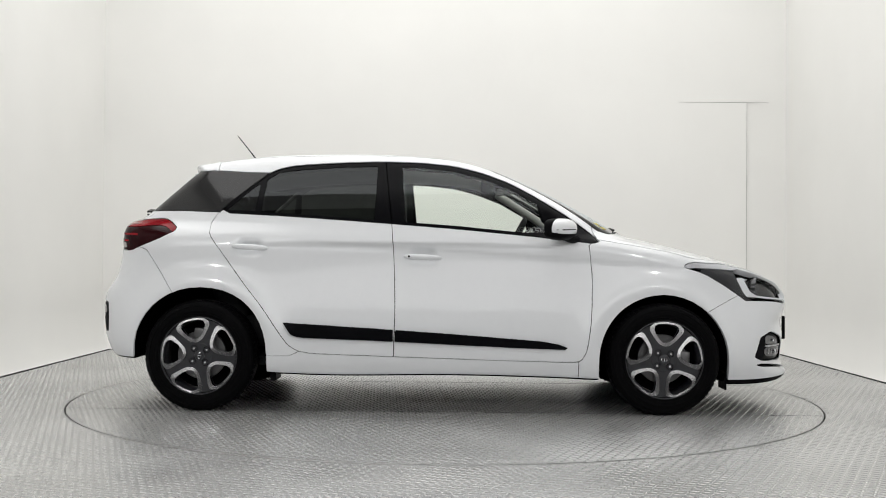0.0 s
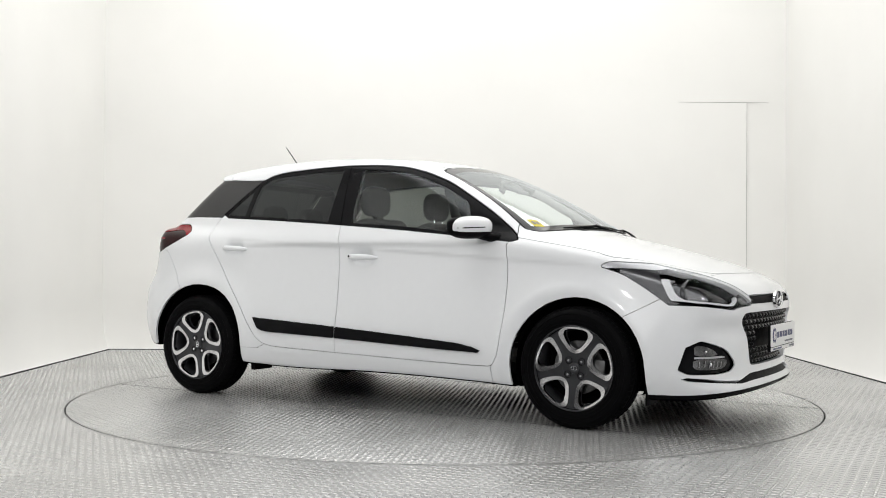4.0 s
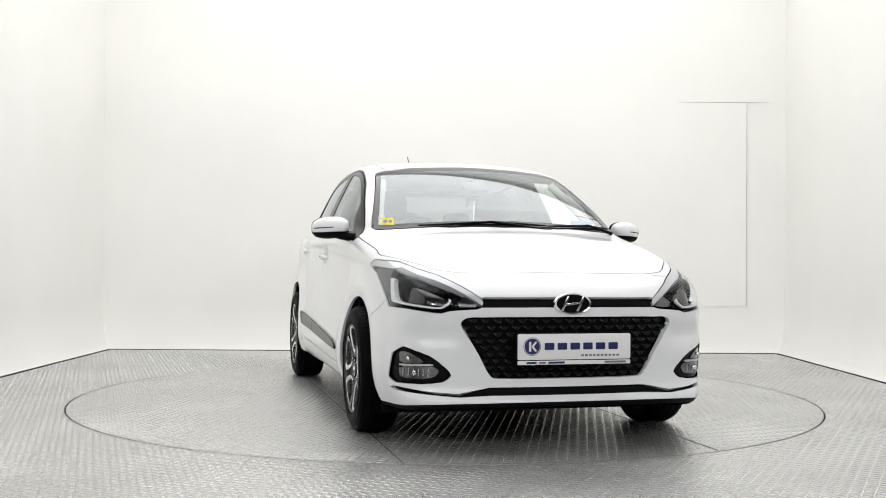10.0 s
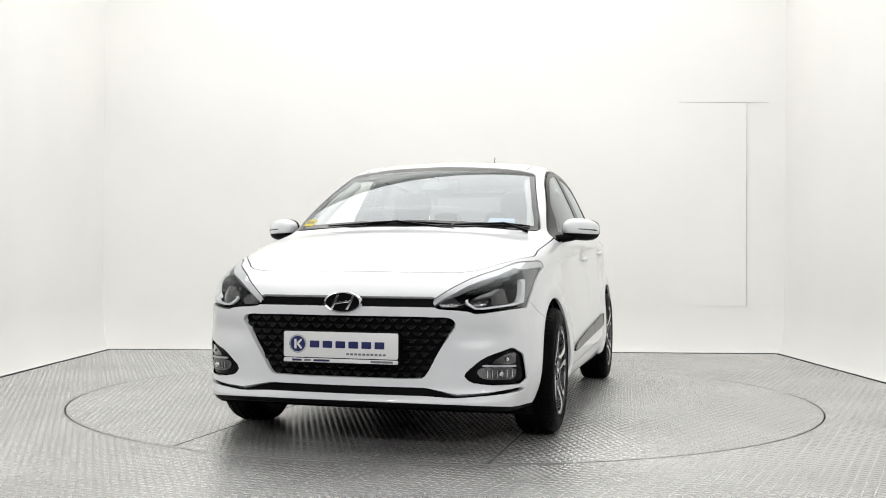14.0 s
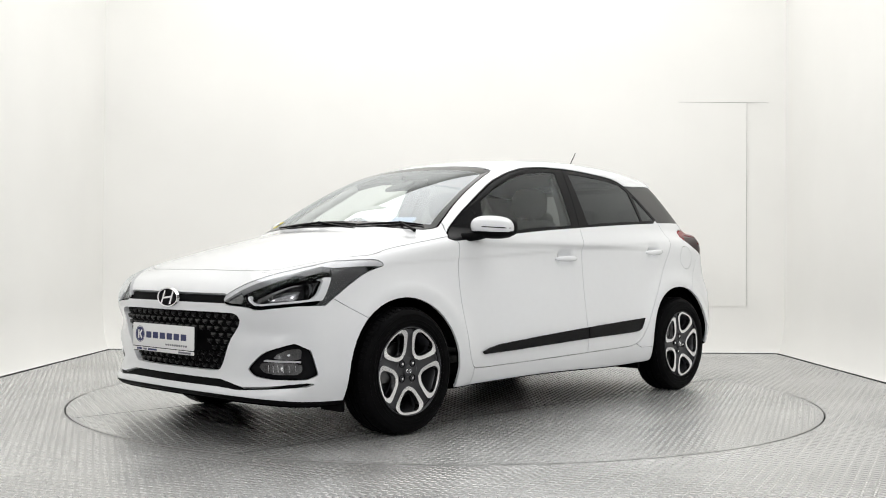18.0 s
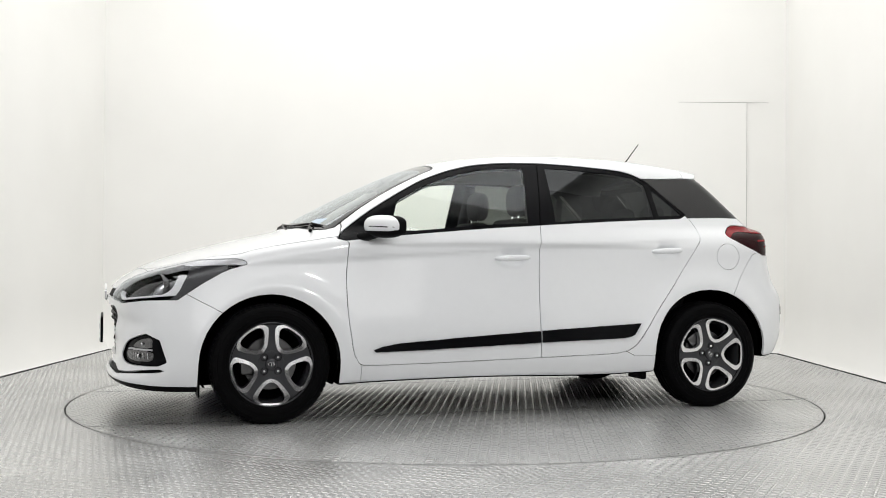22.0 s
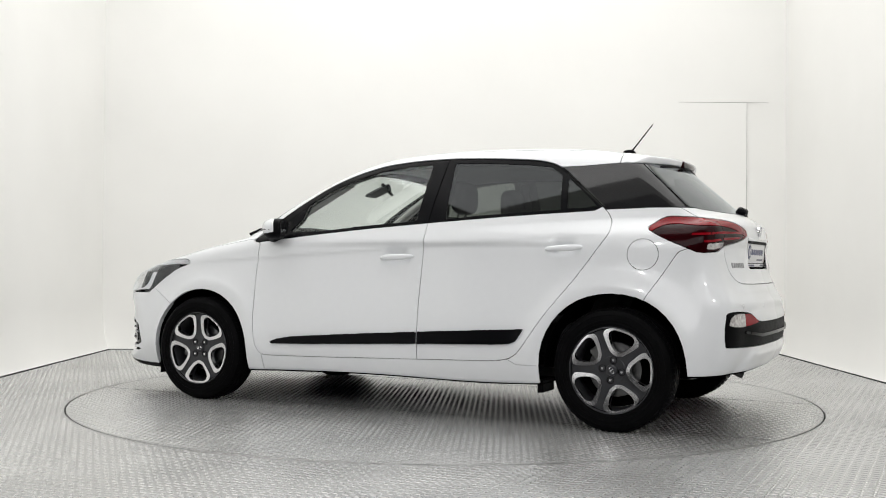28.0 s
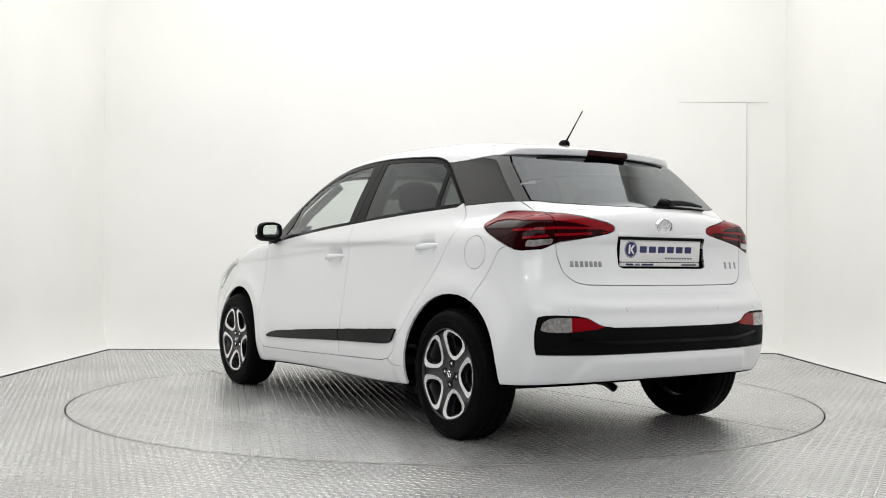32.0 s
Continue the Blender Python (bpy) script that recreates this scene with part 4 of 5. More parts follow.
def build_wheel():
    """One wheel, its axle along y and its face towards -y, centred on the hub."""
    wheel = new("wheel")
    bm = bmesh.new()
    prof = [(.205, .085), (.222, .094), (.262, .099), (.286, .094), (.300, .080), (.3055, .058), (.3065, .03), (.3065, .026), (.3005, .025), (.3005, .017), (.307, .016), (.307, -.016), (.3005, -.017), (.3005, -.025), (.3065, -.026), (.3065, -.03), (.3055, -.058), (.300, -.080), (.286, -.094), (.277, -.0975), (.275, -.0990), (.2735, -.0990), (.2715, -.0972), (.262, -.0990), (.252, -.0993), (.2505, -.1008), (.2485, -.1008), (.247, -.0993), (.236, -.0980), (.2345, -.0992), (.2325, -.0990), (.231, -.0970), (.222, -.0945), (.2165, -.0955), (.205, -.085)]
    lathe(bm, prof, 72)
    part("tyre", bm, RUBBER, wheel, "black rubber tyre")
    # shoulder blocks
    bm = bmesh.new()
    for i in range(64):
        a = 2 * math.pi * i / 64
        for sgn in (-1, 1):
            r = bmesh.ops.create_cube(bm, size=1)
            bmesh.ops.transform(bm, matrix=Matrix.Rotation(a, 4, "Y") @ pose(0, sgn * .069, .3018, sgn * -22, 0, 0) @ Matrix.Diagonal((.021, .030, .006, 1)), verts=r["verts"])
    tagged(part("tread", bm, RUBBER, wheel, "tyre tread blocks", smooth=False), kind="stuff")
    bm = bmesh.new()
    lathe(bm, [(.196, .08), (.190, .0), (.192, -.06), (.203, -.078), (.2145, -.0935), (.2155, -.098), (.213, -.100), (.2105, -.098), (.2085, -.090), (.206, -.080)], 72)
    part("rim", bm, RIM_GREY, wheel, "dark grey rim barrel")
    # spoked face: a dish with five petal-shaped openings
    bm = bmesh.new()
    face_y = -.089
    hole = petal([(0, .087), (.029, .099), (.055, .131), (.0715, .163), (.067, .186), (.046, .199), (0, .2015)])
    for k in range(5):
        rot = Matrix.Rotation(radians(72 * k), 4, "Y")
        inner_v = [bm.verts.new(rot @ Vector((x, face_y + .006 + .014 * (1 - min(math.hypot(x, z) / .2, 1)), z))) for x, z in hole]
        deep = [bm.verts.new(rot @ Vector((x * .93, face_y + .045, .14 + (z - .14) * .93))) for x, z in hole]
        # sector border: hub arc, spoke middle lines, outer arc
        n = len(hole)
        border = []
        for x, z in hole:
            cx, cz = x, z - .145
            t = math.atan2(cx, cz)
            # where the ray from the opening's middle meets the sector's edge
            best = 1e9
            dx, dz = math.sin(t), math.cos(t)
            for sg in (1, -1):
                nx, nz = math.cos(radians(36)) * sg, -math.sin(radians(36))
                den = dx * nx + dz * nz
                if den > 1e-6:
                    best = min(best, -(0 * nx + .145 * nz) / den)
            b = .145 * dz
            for rr, inward in ((.2082, False), (.030, True)):
                disc = b * b - (.145 ** 2 - rr ** 2)
                if disc > 0:
                    q = (-b - math.sqrt(disc)) if inward else (-b + math.sqrt(disc))
                    if q > 0:
                        best = min(best, q)
            bx, bz = dx * best, .145 + dz * best
            border.append(bm.verts.new(rot @ Vector((bx, face_y + .013 + .010 * (1 - min(math.hypot(bx, bz) / .2, 1)), bz))))
        for i in range(n):
            j = (i + 1) % n
            bm.faces.new((border[i], border[j], inner_v[j], inner_v[i]))
            bm.faces.new((inner_v[i], inner_v[j], deep[j], deep[i]))
    bmesh.ops.remove_doubles(bm, verts=bm.verts, dist=.0012)
    bmesh.ops.recalc_face_normals(bm, faces=bm.faces)
    part("spoke_face", bm, RIM_GREY, wheel, "dark grey five-spoke wheel face")
    # bright machined frames round the openings
    outer = petal([(0, .072), (.035, .085), (.068, .122), (.094, .158), (.092, .179), (.062, .2030), (0, .2095)])
    innr = petal([(0, .090), (.027, .102), (.052, .132), (.0685, .163), (.064, .184), (.044, .1965), (0, .1990)])
    for k in range(5):
        bm = bmesh.new()
        rot = Matrix.Rotation(radians(72 * k), 4, "Y")
        lift = lambda x, z: face_y - .006 + .020 * (1 - min(math.hypot(x, z) / .2, 1))
        o = [bm.verts.new(rot @ Vector((x, lift(x, z), z))) for x, z in outer]
        i_ = [bm.verts.new(rot @ Vector((x, lift(x, z) + .002, z))) for x, z in innr]
        o2 = [bm.verts.new(v.co + Vector((0, .020, 0))) for v in o]
        i2 = [bm.verts.new(v.co + Vector((0, .030, 0))) for v in i_]
        n = len(o)
        for a in range(n):
            b = (a + 1) % n
            bm.faces.new((o[a], o[b], i_[b], i_[a]))
            bm.faces.new((o2[a], o2[b], o[b], o[a]))
            bm.faces.new((i_[a], i_[b], i2[b], i2[a]))
        bmesh.ops.recalc_face_normals(bm, faces=bm.faces)
        part("spoke_frame", bm, ALLOY, wheel, "bright machined frame of a wheel opening")
    bm = bmesh.new()
    lathe(bm, [(.0005, -.0835), (.022, -.084), (.027, -.082), (.029, -.076), (.031, -.0725), (.066, -.0725), (.074, -.066)], 40)
    part("hub_cap", bm, RIM_GREY, wheel, "dark grey hub cap")
    bm = bmesh.new()
    lathe(bm, [(.013, -.0845), (.0155, -.0870), (.018, -.0845)], 32)
    for v in bm.verts:
        v.co.z *= .62
    box(bm, -.0022, .0022, -.087, -.083, -.008, .008)
    part("cap_emblem", bm, CHROME, wheel, "small chrome emblem")
    for k in range(4):
        a = radians(45 + 90 * k)
        bm = bmesh.new()
        lathe(bm, [(.0185, -.066), (.0185, -.0755), (.0165, -.0765), (.0150, -.070), (.0005, -.0695)], 20)
        part("nut_recess", bm, BLACK_MATT, wheel, "dark wheel nut recess", m=pose(.050 * math.sin(a), 0, .050 * math.cos(a)))
        bm = bmesh.new()
        lathe(bm, [(.0003, -.0785), (.0062, -.0785), (.0080, -.0765), (.0084, -.066)], 6)
        part("wheel_nut", bm, CHROME, wheel, "chrome wheel nut", m=pose(.050 * math.sin(a), 0, .050 * math.cos(a)))
    bm = bmesh.new()
    lathe(bm, [(.05, -.02), (.135, -.02), (.137, -.016), (.137, -.004), (.135, 0), (.05, 0)], 48)
    part("brake_disc", bm, STEEL, wheel, "bright steel brake disc")
    bm = bmesh.new()
    box(bm, .085, .150, -.045, .03, -.055, .055, .012)
    part("brake_caliper", bm, STEEL, wheel, "grey brake caliper")
    bm = bmesh.new()
    lathe(bm, [(.0005, .03), (.19, .03), (.19, .04), (.0005, .04)], 40)
    part("back_plate", bm, DARK_IN, wheel, "dark back plate")
    return wheel


wheel = build_wheel()
tagged(wheel, "16-inch five-spoke alloy wheel with black tyre")
wheel.parent = car
HUB_Y = .748
PLACES = ((FRONT_HUB, -HUB_Y, 0, 4), (REAR_HUB, -HUB_Y, 0, 276), (FRONT_HUB, HUB_Y, 180, 180), (REAR_HUB, HUB_Y, 180, 234))
for i, (x, y, turn, spin) in enumerate(PLACES):
    m = pose(x, y, HUB_Z + .001, 0, 0, turn) @ pose(0, 0, 0, 0, spin, 0)
    if i == 0:
        wheel.matrix_local = m
    else:
        copy_thing(wheel, m)

# wheel-arch liners
for x, rx, rz, low in ((1.287, .346, .35, .19), (-1.282, .362, .37, .30)):
    for s in (1, -1):
        bm = bmesh.new()
        rings = []
        for yy in (.772, .70, .55, .42):
            k = 1.0 if yy > .6 else .98
            ring = [bm.verts.new((x + (rx + .012) * math.cos(a) * k, s * yy, max(.306 + (rz + .010) * math.sin(a) * k, low))) for a in np.linspace(-.45, math.pi + .45, 40)]
            rings.append(ring)
        for a, b in zip(rings, rings[1:]):
            for i in range(39):
                bm.faces.new((a[i], a[i + 1], b[i + 1], b[i]))
        bm.faces.new(rings[-1])
        bmesh.ops.recalc_face_normals(bm, faces=bm.faces)
        part("arch_liner", bm, DARK_IN, car, "black wheel-arch liner")
# ---- details that sit on the skin ----
def meet(start, way, far=4.0):
    """Where a line from start along way first meets the skin."""
    a, w = np.array(start, float), np.array(way, float)
    w = w / np.linalg.norm(w)
    s = np.linspace(0, far, 4001)
    p = a + s[:, None] * w
    f = skin(p[:, 0], p[:, 1], p[:, 2])
    k = int(np.argmax(f < 0))
    return Vector(p[k])


def nose_x(y, z):
    return meet((2.6, y, z), (-1, 0, 0)).x


def tail_x(y, z):
    return meet((-2.4, y, z), (1, 0, 0)).x


def facing(p):
    """A pose on the skin at p: its z out of the skin, its y upwards."""
    n = Vector(skin_normal(np.array([p]))[0])
    u = (Vector((0, 0, 1)) - n * n.z).normalized()
    r = u.cross(n)
    return Matrix.Translation(p) @ Matrix((r, u, n)).transposed().to_4x4()


def shifted(f, dx=0, dy=0, dz=0):
    """The field f moved by so much; dy counts away from the car's middle."""
    def g(p):
        q = p.copy()
        q[:, 0] -= dx
        q[:, 1] -= np.sign(q[:, 1]) * dy
        q[:, 2] -= dz
        return f(q)
    return g


def negated(f):
    return lambda p: -f(p)


# headlamps
brow_all = clip(head_all, negated(shifted(HEAD, 0, 0, -.030)), 0)
LAMP_FRONT = inside([(.545, .652), (.585, .626), (.75, .650), (.80, .70), (.76, .760), (.66, .775), (.585, .735), (.530, .680)], "yz", AHEAD(1.3), 1)
LAMP_SIDE = inside([(1.685, .82), (1.700, .765), (1.748, .665), (1.80, .630), (1.9, .60), (2.2, .58), (2.2, .95), (1.8, .95)], "xz", None, 1)
LAMP_SHAPE = both(LAMP_FRONT, LAMP_SIDE)
TOP_CUT = inside([(.53, .67), (.60, .715), (.68, .745), (.742, .758), (.75, .85), (.5, .85), (.4, .67)], "yz", AHEAD(1.742), 0)
LAMP_HOLE = both(grown(LAMP_FRONT, -.009), grown(LAMP_SIDE, -.036))
lamp_face = clip(head_all, shifted(HEAD, 0, 0, -.030), 0)
guide = clip(clip(clip(lamp_face, LAMP_SHAPE, 0), negated(LAMP_HOLE), 0), negated(TOP_CUT), 0)
chamber = clip(lamp_face, both(grown(LAMP_FRONT, .004), grown(LAMP_SIDE, -.030)), 0)
bezel = clip(clip(lamp_face, negated(LAMP_SIDE), .0), lambda p: 1.50 - p[:, 0] + .28 * (p[:, 2] - .80), .0)
# the small ribbed lamp at the inner end, beside the bar
INNER = inside([(.418, .672), (.430, .642), (.500, .640), (.512, .664), (.470, .700)], "yz", AHEAD(1.8), 0)
inner_lamp = clip(lamp_face, INNER, 0)
for s in (1, -1):
    lamp = skin_part("headlamp", half(clip(head_all, HEAD, .004), s), BLACK_GLOSS, car, "swept-back headlamp with clear lens and chrome chamber", lift=-.060, rim=-.055)
    skin_part("lens", half(head_all, s), LENS, lamp, "clear headlamp lens", lift=-.0005, rim=.003)
    skin_part("brow", half(brow_all, s), SATIN, lamp, "satin silver strip along the lamp's top", lift=-.003, rim=.030)
    skin_part("bezel", half(bezel, s), BEZEL, lamp, "dark grey bezel at the lamp's swept-back end", lift=-.008, rim=.03)
    skin_part("light_guide", half(guide, s), LED, lamp, "white light guide round the lamp", lift=-.008, rim=.022)
    skin_part("chamber", half(chamber, s), LAMP_CHROME, lamp, "dim chrome lamp chamber", lift=-.046, rim=-.03)
    skin_part("turn_lamp", half(inner_lamp, s), LAMP_CLEAR, lamp, "small ribbed lamp at the inner end", lift=-.016, rim=.012)
    # main reflector with its lens, and the inner one
    for (x, y, z, r, yaw, nm) in ((1.835, .655, .700, .062, 24, "main"), (1.93, .565, .672, .036, 12, "inner")):
        m = pose(x, s * y, z, 0, 0, s * yaw) @ pose(0, 0, 0, 0, 90, 0)
        bm = bmesh.new()
        lathe(bm, [(r * .30, -.045), (r * .62, -.032), (r * .86, -.012), (r, .006), (r * 1.06, .006), (r * 1.08, -.02)], 36, axis="z")
        part("reflector", bm, LAMP_CHROME, lamp, "chrome lamp reflector", m=m)
        bm = bmesh.new()
        lathe(bm, [(.0003, -.004), (r * .2, -.006), (r * .38, -.014), (r * .42, -.03), (r * .44, -.045)], 28, axis="z")
        part("bulb_shield", bm, BADGE_CHROME if nm == "main" else BLACK_GLOSS, lamp, "bulb shield in the reflector", m=m)
# bar between the lamps, grilles
rows = 9
stud = bpy.data.meshes.new("grille_stud")
bm = bmesh.new()
prism(bm, [(-.024, .006), (-.012, .0105), (.012, .0105), (.024, .006), (.008, -.0105), (-.008, -.0105)], .018, bevel=.004)
bm.to_mesh(stud)
bm.free()
stud.materials.append(GRILLE_BLACK)
grille = scene.objects["grille"]
for r in range(rows):
    z = .582 - r * .0295
    for c in range(-10, 11):
        y = (c + (.5 if r % 2 else 0)) * .0545
        q = np.array([[2.0, y, z]])
        if GRILLE(q)[0] > -.012:
            continue
        if abs(y) < .25 and .405 < z < .515:
            continue
        ob = new("grille_stud", stud)
        ob.parent = grille
        ob.matrix_local = Matrix.Translation((nose_x(y, z) - .020, y, z)) @ Matrix(((0, 0, 1), (1, 0, 0), (0, 1, 0))).to_4x4() @ pose(0, 0, 0, -27, 0, 0)


def emblem(parent, m, a, b, ground=BLACK_MATT):
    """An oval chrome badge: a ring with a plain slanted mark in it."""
    badge = new("badge")
    badge.parent = parent
    badge.matrix_local = m
    tagged(badge, "oval chrome badge")
    for nm, k0, k1, mat, d0, d1 in (("ring", 1.0, .87, BADGE_CHROME, .012, .010), ("backing", .90, .0, ground, .005, .005)):
        bm = bmesh.new()
        n = 48
        o = [bm.verts.new((a * k0 * math.cos(2 * math.pi * i / n), b * k0 * math.sin(2 * math.pi * i / n), 0)) for i in range(n)]
        t = [bm.verts.new((a * (k0 - .04) * math.cos(2 * math.pi * i / n), b * (k0 - .06) * math.sin(2 * math.pi * i / n), d0)) for i in range(n)]
        for i in range(n):
            j = (i + 1) % n
            bm.faces.new((o[i], o[j], t[j], t[i]))
        if k1:
            w = [bm.verts.new((a * k1 * math.cos(2 * math.pi * i / n), b * (k1 - .03) * math.sin(2 * math.pi * i / n), d1)) for i in range(n)]
            u = [bm.verts.new((a * (k1 - .02) * math.cos(2 * math.pi * i / n), b * (k1 - .06) * math.sin(2 * math.pi * i / n), 0)) for i in range(n)]
            for i in range(n):
                j = (i + 1) % n
                bm.faces.new((t[i], t[j], w[j], w[i]))
                bm.faces.new((w[i], w[j], u[j], u[i]))
        else:
            bm.faces.new(t)
        bmesh.ops.recalc_face_normals(bm, faces=bm.faces)
        part(nm, bm, mat, badge)
    for x0, w, h in ((-.40, .10, .68), (.40, .10, .68)):
        bm = bmesh.new()
        prism(bm, [(a * (x0 - w / 2 - .20), -b * h), (a * (x0 + w / 2 - .16), -b * h), (a * (x0 + w / 2 + .20), b * h), (a * (x0 - w / 2 + .16), b * h)], .008, pose(0, 0, .012), .0015)
        part("mark", bm, BADGE_CHROME, badge)
    bm = bmesh.new()
    prism(bm, [(-a * .44, -b * .20), (a * .36, -b * .02), (a * .44, b * .20), (-a * .36, b * .02)], .008, pose(0, 0, .0125), .0015)
    part("mark", bm, BADGE_CHROME, badge)
    return badge


def upright(x, y, z, ahead=True, tilt=0):
    """A pose whose z looks ahead (or astern) and whose y points up."""
    if ahead:
        return Matrix.Translation((x, y, z)) @ Matrix(((0, 0, 1), (1, 0, 0), (0, 1, 0))).to_4x4() @ pose(0, 0, 0, tilt, 0, 0)
    return Matrix.Translation((x, y, z)) @ Matrix(((0, 0, -1), (-1, 0, 0), (0, 1, 0))).to_4x4() @ pose(0, 0, 0, tilt, 0, 0)


emblem(car, upright(nose_x(0, .656) + .007, 0, .656), .089, .048)
emblem(car, upright(tail_x(0, 1.012) + .002, 0, 1.012, False, 8), .052, .036, SATIN)


def round_rect(w, h, r, n=5):
    pts = []
    for cx, cy, a0 in ((w / 2 - r, h / 2 - r, 0), (-w / 2 + r, h / 2 - r, 90), (-w / 2 + r, -h / 2 + r, 180), (w / 2 - r, -h / 2 + r, 270)):
        for i in range(n):
            a = radians(a0 + 90 * i / (n - 1))
            pts.append((cx + r * math.cos(a), cy + r * math.sin(a)))
    return pts


def dealer_plate(parent, m):
    """A white show plate in a holder: a round navy mark and a row of navy bars, with a thin grey line of bars under them."""
    plate = new("show_plate")
    plate.parent = parent
    plate.matrix_local = m
    tagged(plate, "white dealer show plate with navy markings")
    bm = bmesh.new()
    prism(bm, round_rect(.535, .138, .010), .012, pose(0, -.002, 0), .003)
    part("holder", bm, BLACK_MATT, plate, "black plate holder")
    bm = bmesh.new()
    prism(bm, round_rect(.525, .112, .008), .004, pose(0, .010, .004), .001)
    part("plate", bm, WHITE_PLATE, plate, "white plate")
    bm = bmesh.new()
    prism(bm, round_rect(.525, .017, .004), .004, pose(0, -.0585, .004), .001)
    part("holder_strip", bm, WHITE_PLATE, plate, "white strip along the holder")
    bm = bmesh.new()
    lathe(bm, [(.0003, .0052), (.0345, .0052), (.0348, .004)], 40, axis="z")
    part("round_mark", bm, NAVY, plate, "navy disc", m=pose(-.197, .012, 0))
    bm = bmesh.new()
    lathe(bm, [(.0375, .004), (.0378, .0050), (.0395, .0050), (.0398, .004)], 40, axis="z")
    part("mark_ring", bm, NAVY, plate, "thin navy ring", m=pose(-.197, .012, 0))
    for x, w, h, a in ((-.207, .010, .042, 0), (-.188, .009, .027, -42), (-.188, .009, .027, 42)):
        bm = bmesh.new()
        prism(bm, round_rect(w, h, .001, 2), .002, pose(x, .012 + (0 if not a else (-.010 if a > 0 else .010)), .0063, 0, 0, a))
        part("mark_bar", bm, WHITE_PLATE, plate, "white bar", smooth=False)
    for i in range(6):
        bm = bmesh.new()
        prism(bm, round_rect(.044, .030, .002, 2), .002, pose(-.118 + i * .0595, .012, .0052))
        part("letter_bar", bm, NAVY, plate, "navy bar in place of a letter", smooth=False)
    for i in range(10):
        bm = bmesh.new()
        prism(bm, round_rect(.0125, .0085, .001, 2), .002, pose(.035 + i * .0185, -.028, .0052))
        part("small_bar", bm, PRINT_GREY, plate, smooth=False)
    for x, w, mt in ((-.20, .045, NAVY), (-.15, .030, PRINT_GREY), (-.085, .075, NAVY), (.19, .10, PRINT_GREY)):
        bm = bmesh.new()
        prism(bm, round_rect(w, .009, .001, 2), .002, pose(x, -.0585, .0055))
        part("small_bar", bm, mt, plate, smooth=False)


dealer_plate(car, upright(2.118, 0, .460))
dealer_plate(car, upright(-1.832, 0, .889, False, 4))
bm = bmesh.new()
box(bm, -.012, .03, -.285, .285, -.008, .010, .005, 2)
part("handle_bar", bm, PAINT, scene.objects["tailgate"], "white handle ledge over the plate", m=pose(-1.838, 0, .966))

# the ledge's shadow over the plate, put in as a black strip
bm = bmesh.new()
box(bm, -.010, .02, -.283, .283, -.006, .006)
part("handle_gap", bm, BLACK_MATT, scene.objects["tailgate"], "black strip standing in for the shade under the ledge", smooth=False, m=pose(-1.836, 0, .9505))

# letters on the tailgate, as bars
for y0, y1, n in ((.535, .39, 7), (-.45, -.545, 3)):
    for i in range(n):
        y = y0 + (y1 - y0) * i / max(n - 1, 1)
        bm = bmesh.new()
        prism(bm, round_rect(.017, .026 if n == 7 else .034, .002, 2), .003, pose(0, 0, .002), .0006)
        p = meet((-2.4, y, .830), (1, 0, 0))
        part("letter_bar", bm, BADGE_GREY, scene.objects["tailgate"], "small grey metal bar", m=facing(p))

# fog lamps
FOG_UP = inside([(.640, .392), (.735, .385), (.738, .440), (.705, .437), (.665, .415)], "yz", AHEAD(1.7), 1)
FOG_LOW = inside([(.580, .355), (.60, .330), (.65, .322), (.735, .322), (.738, .374), (.62, .376), (.59, .372)], "yz", AHEAD(1.7), 1)
FOG_BLADE = inside([(.600, .381), (.742, .376), (.742, .383), (.615, .388)], "yz", AHEAD(1.7), 0)
for s in (1, -1):
    fog = skin_part("fog_lamp", half(fog_all, s), BLACK_GLOSS, car, "fog lamp in a black surround", lift=-.014, rim=-.010)
    skin_part("fog_lens", half(clip(fog_all, FOG_UP, 0), s), LAMP_CLEAR, fog, "clear upper lamp lens", lift=-.009, rim=.006)
    skin_part("fog_lens", half(clip(fog_all, FOG_LOW, 0), s), LAMP_CLEAR, fog, "clear ribbed fog lamp lens", lift=-.009, rim=.006)
    for y, z, r in ((.675, .349, .011), (.700, .412, .008)):
        bm = bmesh.new()
        oval(bm, (nose_x(s * y, z) - .004, s * y, z), (.006, r, r), 2.0, 16, 10)
        part("bulb", bm, CHROME, fog, "bright bulb")
    for k in range(6):
        y = .622 + k * .019
        bm = bmesh.new()
        tube(bm, [(nose_x(s * y, .334) - .005, s * y, .334), (nose_x(s * y, .366) - .005, s * y, .366)], .0013, 6)
        part("rib", bm, BADGE_CHROME, fog, "bright rib in the lamp lens")
    skin_part("blade", half(clip(fog_all, FOG_BLADE, 0), s), SATIN, fog, "thin silver blade", lift=-.004, rim=.01)

# tail lamps: a red upper band, dark middle with two red lines, a clear corner
top_band = clip(tail_all, negated(shifted(TAIL_LAMP, 0, 0, -.040)), 0)
lower = clip(tail_all, shifted(TAIL_LAMP, 0, 0, -.040), 0)
CLEAR_BACK = inside([(.625, .919), (.70, .907), (.735, .907), (.73, .934), (.62, .942)], "yz", BEHIND(-1.68), 0)
LINE_A = inside([(.33, .998), (.60, .998), (.78, .985), (.78, .975), (.60, .986), (.33, .990)], "yz", BEHIND(-1.66), 0)
LINE_B = inside([(.34, .978), (.60, .966), (.74, .950), (.74, .940), (.60, .954), (.34, .970)], "yz", BEHIND(-1.68), 0)
HATCH_LINE = lambda p: np.minimum(np.abs(p[:, 1]) - .603, p[:, 0] + 2.5)
tail_in, tail_out = cut(tail_all, HATCH_LINE, .005)
